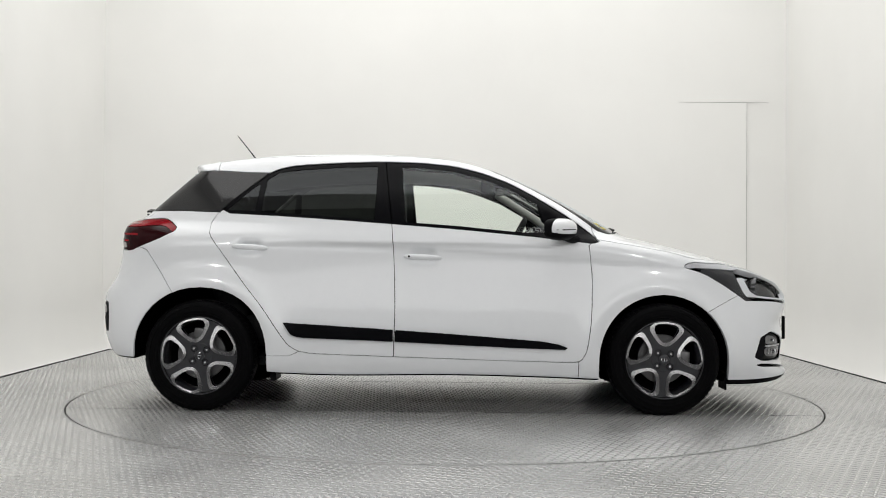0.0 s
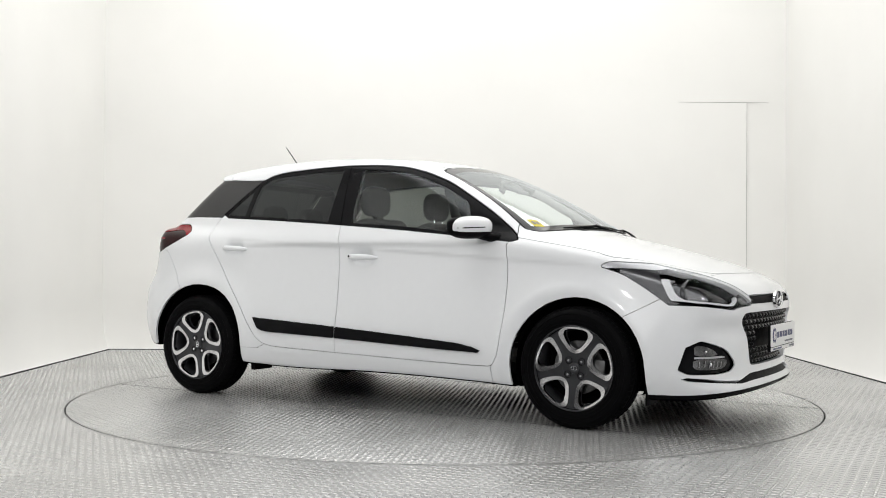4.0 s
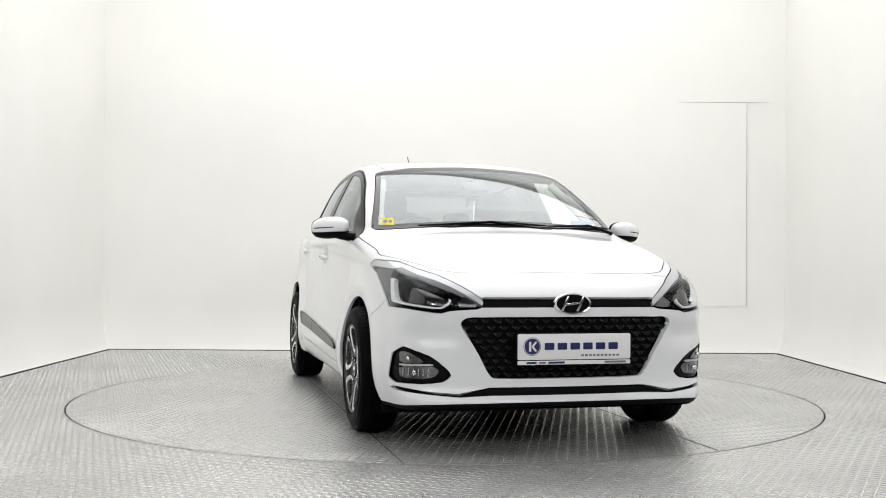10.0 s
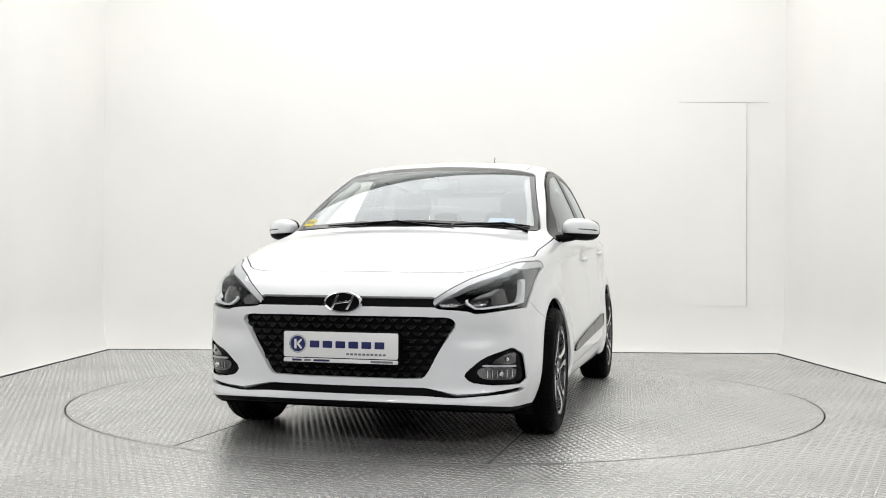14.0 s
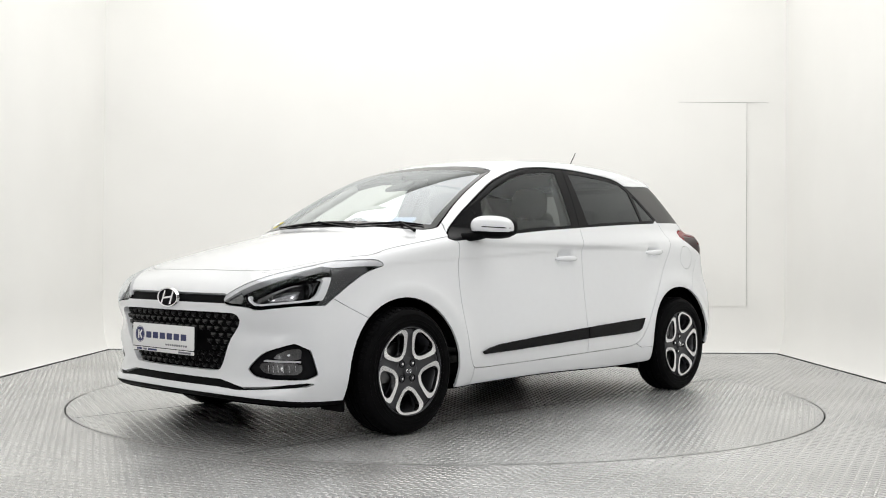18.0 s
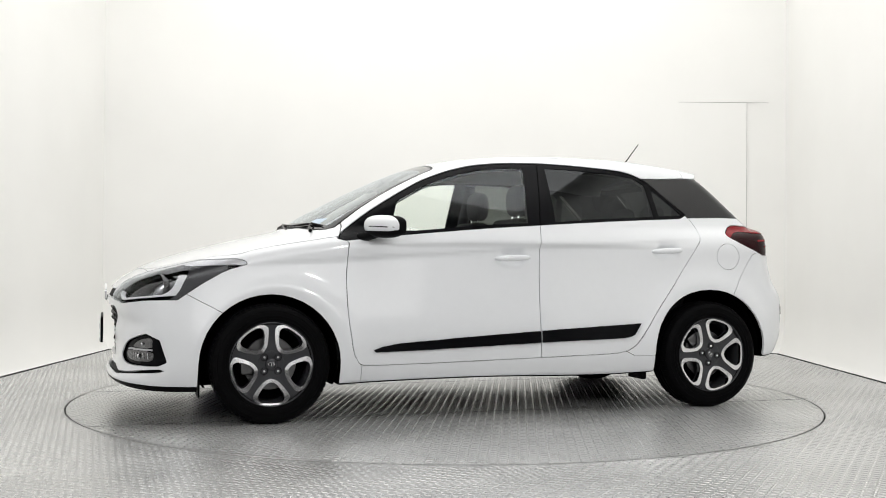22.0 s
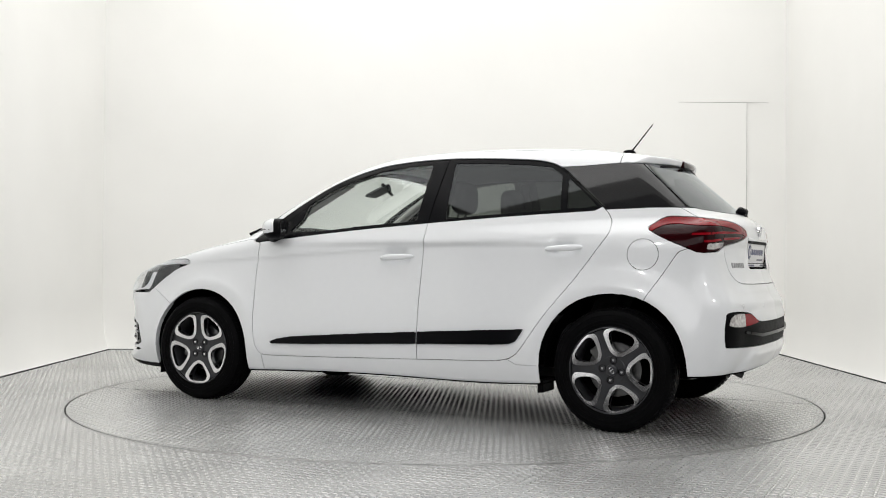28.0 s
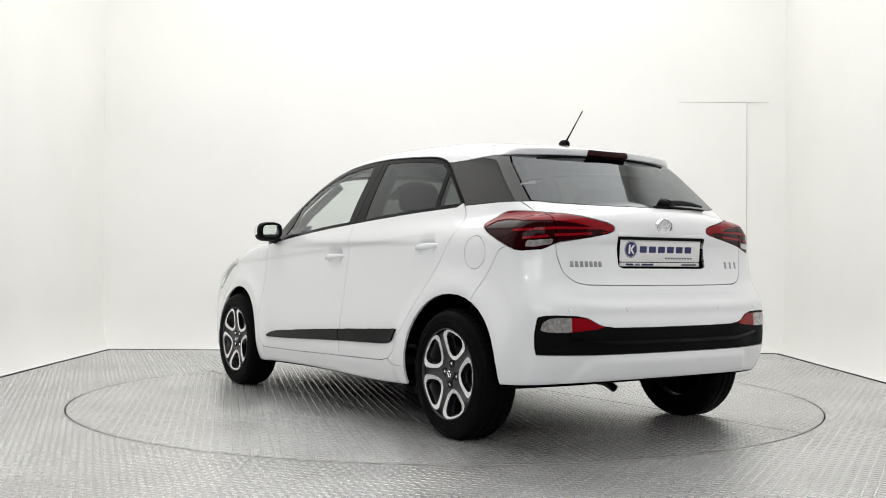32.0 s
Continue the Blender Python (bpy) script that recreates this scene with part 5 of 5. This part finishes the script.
band_in, band_out = cut(top_band, HATCH_LINE, .005)
for s in (1, -1):
    lamp = skin_part("tail_lamp", half(tail_out, s), RED_DARK, car, "wrap-round tail lamp with red and smoked lenses", lift=-.0035, rim=.012)
    skin_part("inner_half", half(tail_in, s), RED_DARK, lamp, "half of the lamp on the tailgate", lift=-.0035, rim=.012)
    skin_part("upper_lens", half(band_out, s), RED, lamp, "bright red upper lens", lift=-.0005, rim=.004)
    skin_part("upper_lens", half(band_in, s), RED, lamp, "bright red upper lens", lift=-.0005, rim=.004)
    skin_part("light_line", half(clip(tail_all, LINE_A, 0), s), RED, lamp, "red light line", lift=-.001, rim=.003)
    skin_part("light_line", half(clip(tail_all, LINE_B, 0), s), RED, lamp, "red light line", lift=-.001, rim=.003)
    skin_part("clear_lens", half(clip(tail_all, CLEAR_BACK, 0), s), LAMP_SMOKE, lamp, "clear ribbed reversing lens", lift=-.001, rim=.003)

# reflectors in the rear insert, parking sensors
REFLECT = inside([(.43, .548), (.475, .578), (.53, .592), (.69, .596), (.725, .575), (.735, .533), (.60, .530)], "yz", BEHIND(-1.6), 1)
refl = clip(diffuser_all, REFLECT, 0)
SPLIT_Y = lambda p: .595 - np.abs(p[:, 1])
diff = scene.objects["rear_diffuser"]
for s in (1, -1):
    skin_part("reflector", half(clip(refl, negated(SPLIT_Y), 0), s), RED, diff, "red rear reflector", lift=.001, rim=.004)
    skin_part("reflector", half(clip(refl, SPLIT_Y, 0), s), LAMP_SMOKE, diff, "clear rear lamp", lift=.001, rim=.004)
STEP = inside([(-.3, .49), (.40, .49), (.50, .50), (.60, .51), (.60, .497), (.5, .486), (.40, .474), (-.3, .474)], "yz", BEHIND(-1.6), 0)
skin_part("insert_step", clip(diffuser_all, STEP, 0), BLACK_GLOSS, diff, "raised edge on the rear insert", lift=.006, rim=.012)
for y in (.297, -.297, .60, -.60):
    bm = bmesh.new()
    lathe(bm, [(.0003, .0015), (.009, .0012), (.0105, 0), (.0115, .0008), (.0125, -.001)], 24, axis="z")
    part("parking_sensor", bm, PAINT, car, "round white parking sensor", m=facing(meet((-2.4, y, .628), (1, 0, 0))))

# door handles
for s in (1, -1):
    for x0, x1, z0, z1 in ((.056, -.156, .858, .866), (-.914, -1.126, .906, .917)):
        n = 12
        bm = bmesh.new()
        rings = []
        for i in range(n + 1):
            f = i / n
            x, z = x0 + (x1 - x0) * f, z0 + (z1 - z0) * f
            e = math.sin(math.pi * min(max(f, .0), 1)) ** .27
            hh, tt = max(.005, .0165 * e), max(.004, .010 * e)
            yy = float(SIDE_W(z)) - float(TAPER_F(x)) - float(TAPER_R(x)) - .004 + .024 * math.sin(math.pi * f) ** .45
            ring = []
            for k in range(12):
                a = 2 * math.pi * k / 12
                ring.append(bm.verts.new((x, s * (yy + tt * math.cos(a)), z + hh * math.sin(a))))
            rings.append(ring)
        for a, b in zip(rings, rings[1:]):
            for k in range(12):
                bm.faces.new((a[k], a[(k + 1) % 12], b[(k + 1) % 12], b[k]))
        bm.faces.new(rings[0])
        bm.faces.new(rings[-1])
        bmesh.ops.recalc_face_normals(bm, faces=bm.faces)
        door = [o for o in car.children if o.name.startswith("front_door" if x0 > 0 else "rear_door") and (np.sign(sum(v.co.y for v in o.data.vertices[:10])) == s)][0]
        part("door_handle", bm, PAINT, door, "white pull handle")
        if s == -1 and x0 > 0:
            bm = bmesh.new()
            lathe(bm, [(.0003, .001), (.0055, .001), (.006, -.001)], 16, axis="z")
            p = Vector((x1 + .030, -float(SIDE_W(z1)) - .0260, z1))
            part("door_lock", bm, BLACK_MATT, door, "small dark key hole", m=Matrix.Translation(p) @ pose(0, 0, 0, 90, 0, 0))


# door mirrors
for s in (1, -1):
    mir = new("door_mirror")
    mir.parent = car
    tagged(mir, "white door mirror with black underside")

    def bent(bm):
        # the shell leans back outwards and narrows towards its tip
        for v in bm.verts:
            f = (v.co.y - .79) / .18
            v.co.x -= .075 * max(f, 0) ** 1.3
            v.co.z += (-.008 * max(f, 0) ** 2)
            v.co.y *= s
        bmesh.ops.recalc_face_normals(bm, faces=bm.faces)
        return bm
    C, Rr = (.738, .872, 1.026), (.080, .098, .056)

    def kept(bm, x_low=None, x_high=None):
        for v in bm.verts:
            if x_low is not None:
                v.co.x = max(v.co.x, x_low)
            if x_high is not None:
                v.co.x = min(v.co.x, x_high)
        bmesh.ops.remove_doubles(bm, verts=bm.verts, dist=.0003)
        return bm
    bm = bmesh.new()
    part("cap", bent(kept(oval(bm, C, Rr, 2.5, 36, 26, zmin=-.50), x_low=C[0] - .012)), PAINT, mir, "white mirror cap")
    bm = bmesh.new()
    part("lower_shell", bent(kept(oval(bm, (C[0] - .004, C[1], C[2] - .010), (.078, .0955, .0545), 2.5, 36, 26, zmax=.15), x_low=C[0] - .050)), BLACK_MATT, mir, "black lower shell")
    bm = bmesh.new()
    part("rear_shell", bent(kept(oval(bm, (C[0] - .012, C[1], C[2]), (.078, .0965, .0555), 3.0, 36, 26), x_low=C[0] - .058, x_high=C[0] - .010)), BLACK_MATT, mir, "black shell round the mirror glass")
    bm = bmesh.new()
    part("mirror_glass", bent(kept(oval(bm, (C[0] - .052, C[1] + .004, C[2] - .002), (.030, .067, .039), 3.5, 28, 16), x_low=C[0] - .0605)), CHROME, mir, "silvered mirror glass")
    bm = bmesh.new()
    pts = []
    for i in range(9):
        f = i / 8
        y = C[1] - .015 + .112 * f
        yy = (y - C[1]) / Rr[1]
        x = C[0] + Rr[0] * (max(1 - abs(yy) ** 2.5, 0)) ** (1 / 2.5) - .0035
        pts.append((x, y, C[2] - .004))
    tube(bm, pts, [.0015] + [.0042] * 7 + [.002], 8)
    part("indicator", bent(bm), BLACK_GLOSS, mir, "slim dark indicator strip")
    bm = bmesh.new()
    tube(bm, [(.80, .70, .968), (.785, .765, .966), (.765, .82, .975), (.75, .86, .990)], [.026, .024, .022, .024], 14)
    for v in bm.verts:
        v.co.y *= s
        v.co.x = .775 + (v.co.x - .775) * 1.55
    bmesh.ops.recalc_face_normals(bm, faces=bm.faces)
    part("stalk", bm, BLACK_MATT, mir, "black mirror foot")

# roof spoiler over the rear window, with the third brake lamp
def spoiler_field(x, y, z):
    y = np.abs(y)
    zz = z - 1.0
    side = (y - (.781 - .36 * zz - .26 * zz * zz - GREEN_R(x))) * .94
    top = z - (ROOF(x) - .10 * y * y)
    f = smax(side, top, .068) - .0025
    end = (-1.472 + .088 * (y / .5) ** 2.6 + .30 * (1.40 - z)) - x
    f = smax(f, end, .016)
    f = smax(f, 1.3675 - .013 * (y / .5) ** 2 + .02 * (x + 1.45) - z, .008)
    return smax(f, x + 1.249, .006)


lip = skin_mesh(.009, spoiler_field, -1.56, -1.20, 1.28, 1.48)
spoiler = new("spoiler", data_of("spoiler", lip, PAINT, 0, 0, skin_normal(lip[0], .0012, spoiler_field)))
spoiler.parent = car
tagged(spoiler, "white roof spoiler over the rear window")
bm = bmesh.new()
box(bm, -.016, .03, -.135, .135, -.0175, .0175, .012, 3)
part("brake_lamp", bm, RED_DARK, spoiler, "dark red high-level brake lamp", m=pose(-1.458, 0, 1.3815, 0, 12, 0))
bm = bmesh.new()
tube(bm, [meet((-2.2, y, 1.364 - .030 * (y / .5) ** 2), (1, 0, 0)) for y in np.linspace(-.42, .42, 21)], .006, 8)
part("spoiler_seal", bm, BLACK_MATT, spoiler, "black seal under the spoiler")

# rear wiper
bm = bmesh.new()
oval(bm, (0, 0, .012), (.045, .032, .024), 2.4, 20, 12)
rear_wiper = part("rear_wiper", bm, BLACK_GLOSS, car, "black rear wiper", m=facing(meet((-2.4, -.13, 1.118), (1, 0, 0))))
bm = bmesh.new()
q = [meet((-2.4, y, z), (1, 0, 0)) + Vector((-.022, 0, .012)) for y, z in ((-.13, 1.118), (-.22, 1.124), (-.32, 1.122), (-.41, 1.112))]
tube(bm, q, [.017, .015, .011, .006], 10)
part("rear_wiper_arm", bm, BLACK_GLOSS, car, "black wiper arm")
bm = bmesh.new()
q = [meet((-2.4, y, z), (1, 0, 0)) + Vector((-.008, 0, .004)) for y, z in ((-.02, 1.104), (-.15, 1.106), (-.30, 1.104), (-.43, 1.102))]
tube(bm, q, .0055, 8)
part("rear_wiper_blade", bm, BLACK_MATT, car, "black wiper blade")

# front wipers
for pts, nm in (([(-.46, 1.012), (-.26, 1.022), (-.08, 1.034), (.10, 1.026), (.24, 1.020)], "long"), ([(.25, 1.018), (.40, 1.022), (.50, 1.026), (.64, 1.012)], "short")):
    bm = bmesh.new()
    q = [meet((2.4, y, z + .012), (-1, 0, 0)) + Vector((.010, 0, .004)) for y, z in pts]
    tube(bm, q, [.004] + [.0065] * (len(q) - 2) + [.004], 8)
    wiper = part("wiper_blade", bm, BLACK_MATT, car, "black windscreen wiper")
    bm = bmesh.new()
    mid = q[len(q) // 2]
    end = Vector((mid.x + .035, pts[-1][0] + (.02 if nm == "long" else 0), 1.006 if nm == "long" else .998))
    tube(bm, [mid + Vector((.004, 0, .005)), (mid + end) / 2 + Vector((.010, 0, .004)), end], [.005, .007, .010], 8)
    part("wiper_arm", bm, BLACK_GLOSS, wiper, "black wiper arm")

# cowl panel at the foot of the windscreen
cowl = clip(bonnet, inside([(-.3, 1.0), (.5, .99), (.60, .985), (.60, 1.2), (-.3, 1.2)], "yz", inside([(.80, .2), (.80, -.2), (1.125, -.2), (1.13, .0), (1.105, .30), (1.03, .52), (.99, .60), (.9, .8)], "xy", None, 0), 0), 0)
skin_part("cowl", cowl, BLACK_MATT, car, "black plastic cowl below the windscreen", lift=.002, rim=.006)

# aerial
bm = bmesh.new()
oval(bm, (-1.128, 0, 1.463), (.040, .018, .026), 2.2, 20, 12)
aerial = part("aerial", bm, BLACK_MATT, car, "black roof aerial")
bm = bmesh.new()
tube(bm, [(-1.140, 0, 1.475), (-1.18, -.004, 1.525), (-1.262, -.010, 1.628)], [.0055, .0035, .0028], 10)
part("rod", bm, BLACK_MATT, aerial)

# stickers on the windscreen
for outline, mat, lab in (([(-.640, 1.030), (-.575, 1.030), (-.565, 1.068), (-.628, 1.068)], YELLOW, "yellow membership sticker"), ([(-.627, 1.041), (-.608, 1.041), (-.605, 1.058), (-.623, 1.058)], PRINT_GREY, "dark print on the sticker"), ([(-.600, 1.041), (-.583, 1.041), (-.580, 1.058), (-.597, 1.058)], PRINT_GREY, "dark print on the sticker"), ([(.42, 1.040), (.56, 1.038), (.55, 1.070), (.42, 1.072)], BLUE_STICKER, "pale blue sticker"), ([(-.50, 1.372), (-.41, 1.380), (-.41, 1.392), (-.495, 1.386)], WHITE_PLATE, "white sticker")):
    q = np.array(outline)

    def here(p, q=q):
        f = inside(np.abs(q), "yz", None, 0)(p)
        return np.maximum(f, -p[:, 1] * np.sign(q[0, 0]) )
    piece = clip(clip(screen_all, both(here, AHEAD(.2)), 0), AHEAD(.2), 0)
    if len(piece[1]):
        skin_part("sticker", piece, mat, car, lab, lift=.0018 if mat is PRINT_GREY else .001, rim=0)

# roof ditch strips
for s in (1, -1):
    bm = bmesh.new()
    pts = []
    for x, y in ((.36, .495), (.2, .512), (-.2, .535), (-.7, .535), (-1.2, .505)):
        pts.append(meet((x, s * y, 1.7), (0, 0, -1)) + Vector((0, 0, -.0075)))
    tube(bm, pts, .007, 8)
    part("roof_strip", bm, BLACK_MATT, car, "black roof channel strip")

# mud flaps, exhaust
for s in (1, -1):
    for x, z0, z1 in ((1.640, .135, .24), (-.885, .165, .23)):
        bm = bmesh.new()
        box(bm, x - (.004 if x > 0 else .016), x + (.004 if x > 0 else .016), .60, .765, z0, z1, .003, 1)
        for v in bm.verts:
            v.co.y *= s
        bmesh.ops.recalc_face_normals(bm, faces=bm.faces)
        part("mud_flap", bm, BLACK_MATT, car, "small black flap at the wheel arch")
bm = bmesh.new()
tube(bm, [(-1.2, .25, .28), (-1.6, .27, .29), (-1.76, .28, .285), (-1.82, .28, .262)], .019, 14, caps=False)
part("exhaust", bm, STEEL, car, "steel exhaust pipe")
bm = bmesh.new()
box(bm, -1.74, -1.50, -.42, .22, .285, .36, .03, 3)
part("silencer", bm, STEEL, car, "dull steel silencer")
bm = bmesh.new()
tube(bm, [(-1.285, -.6, .26), (-1.285, 0, .25), (-1.285, .6, .26)], .045, 12)
part("rear_axle", bm, DARK_IN, car, "dark rear axle beam")


# ---- cabin ----
def seat(x, y, back_top, width, rake=18, rests=(0,)):
    st = new("seat")
    st.parent = car
    tagged(st, "dark grey fabric seat")
    bm = bmesh.new()
    box(bm, x - .28, x + .26, y - width / 2, y + width / 2, .34, .52, .06, 4)
    part("cushion", bm, FABRIC, st)
    bm = bmesh.new()
    h = back_top - .46
    box(bm, -.075, .075, -width / 2, width / 2, 0, h, .055, 4)
    for v in bm.verts:
        k = max(v.co.z / h - .55, 0) / .45
        v.co.y *= 1 - .12 * k * k
    part("backrest", bm, FABRIC, st, m=pose(x - .26, y, .46, 0, -rake, 0))
    for ry in rests:
        t = Vector((x - .26 - math.sin(radians(rake)) * h, y + ry, .46 + math.cos(radians(rake)) * h))
        bm = bmesh.new()
        oval(bm, (t.x - .02, t.y, t.z + .115), (.052, .125 if width < .7 else .11, .095), 3.0, 24, 14)
        part("headrest", bm, FABRIC, st)
        for d in (-.05, .05):
            bm = bmesh.new()
            tube(bm, [(t.x + .01, t.y + d, t.z - .03), (t.x - .012, t.y + d, t.z + .06)], .007, 8)
            part("headrest_post", bm, CHROME, st)


seat(.18, .36, 1.11, .50, 14)
seat(.18, -.36, 1.11, .50, 14)
seat(-.86, 0.0, 1.055, 1.24, 22, (.40, 0, -.40))
bm = bmesh.new()
cols = []
for i in range(21):
    y = -.70 + 1.40 * i / 20
    hump = .030 * math.exp(-((y + .36) / .17) ** 2)
    prof = [(1.08, .985), (.95, 1.000), (.80, 1.004 + hump * .4), (.68, .992 + hump), (.60, .955 + hump), (.575, .90), (.58, .80), (.62, .68), (.70, .55), (.85, .45)]
    cols.append([bm.verts.new((x - .10 * (y / .7) ** 2 * (x > .9), y, z - .02 * (abs(y) / .7) ** 3)) for x, z in prof])
for a, b in zip(cols, cols[1:]):
    for k in range(len(a) - 1):
        bm.faces.new((a[k], a[k + 1], b[k + 1], b[k]))
bmesh.ops.recalc_face_normals(bm, faces=bm.faces)
part("dashboard", bm, DASH, car, "dark plastic dashboard")
bm = bmesh.new()
box(bm, .60, .66, -.12, .12, .98, 1.06, .015, 2)
part("centre_screen", bm, BLACK_GLOSS, car, "black centre display")
# steering wheel on the right-hand side
wh = new("steering_wheel")
wh.parent = car
wh.matrix_local = pose(.46, -.36, .925, 0, -64, 0)
tagged(wh, "black steering wheel on the right-hand side")
bm = bmesh.new()
tube(bm, [(.183 * math.cos(2 * math.pi * i / 40), .183 * math.sin(2 * math.pi * i / 40), 0) for i in range(41)], .0155, 10, caps=False)
part("wheel_rim", bm, BLACK_MATT, wh)
bm = bmesh.new()
oval(bm, (0, 0, -.01), (.065, .075, .03), 2.6)
part("airbag_cover", bm, BLACK_MATT, wh)
for a in (90, 210, 330):
    bm = bmesh.new()
    c_, s_ = math.cos(radians(a + 60)), math.sin(radians(a + 60))
    tube(bm, [(.05 * c_, .05 * s_, -.008), (.175 * c_, .175 * s_, 0)], [.018, .012], 8)
    part("wheel_spoke", bm, BLACK_MATT, wh)
bm = bmesh.new()
tube(bm, [(.46, -.36, .925), (.64, -.36, .84)], .045, 12)
part("steering_column", bm, DASH, car, "dark steering column")
bm = bmesh.new()
box(bm, -.012, .012, -.115, .115, -.033, .033, .014, 3)
mirror_in = part("inside_mirror", bm, BLACK_MATT, car, "black inside mirror", m=pose(.44, 0, 1.295, 0, 10, 24))
bm = bmesh.new()
box(bm, -.0150, -.0125, -.108, .108, -.028, .028, .001, 1)
part("mirror_glass", bm, CHROME, mirror_in, "silvered inside mirror glass")
bm = bmesh.new()
tube(bm, [(.455, 0, 1.30), (.50, 0, 1.335)], .012, 8)
part("mirror_arm", bm, BLACK_MATT, car, "black mirror arm")
bm = bmesh.new()
box(bm, .47, .585, -.07, .07, 1.312, 1.332, .006, 1)
for v in bm.verts:
    v.co.z += -(v.co.x - .43) * .42
part("sensor_cover", bm, DASH, car, "dark grey cover at the top of the windscreen")
liner = clip(clip(SKIN, ABOVE(1.33), 0), lambda p: np.maximum(np.abs(p[:, 1]) - .60, np.abs(p[:, 0] + .48) - .78), 0)
skin_part("headlining", liner, TRIM_GREY, car, "light grey headlining", lift=-.034, rim=0)
bm = bmesh.new()
box(bm, -1.66, -1.22, -.58, .58, 1.035, 1.055, .008, 1)
part("parcel_shelf", bm, DASH, car, "dark parcel shelf")
bm = bmesh.new()
box(bm, -1.05, .90, -.66, .66, .24, .30, .01, 1)
part("cabin_floor", bm, FABRIC, car, "dark carpeted cabin floor")
for s in (1, -1):
    # B-pillar trim and belt
    bm = bmesh.new()
    tube(bm, [(-.24, s * .68, .95), (-.255, s * .625, 1.15), (-.27, s * .535, 1.35)], [.04, .035, .03], 10)
    part("pillar_trim", bm, DASH, car, "dark door pillar trim")
    bm = bmesh.new()
    tube(bm, [(.90, s * .63, .98), (.66, s * .595, 1.14), (.40, s * .525, 1.30)], [.028, .028, .025], 10)
    part("pillar_trim", bm, TRIM_GREY, car, "light grey windscreen pillar trim")
def motions():
    times = [i * .5 for i in range(65)]
    walk(turntable, [(t, pose(0, 0, 0, 0, 0, heading(t))) for t in times])
    walk(car, [(t, pose(0, 0, 0, 0, 0, heading(t)) @ pose(*CAR_OFFSET, 0)) for t in times])


motions()
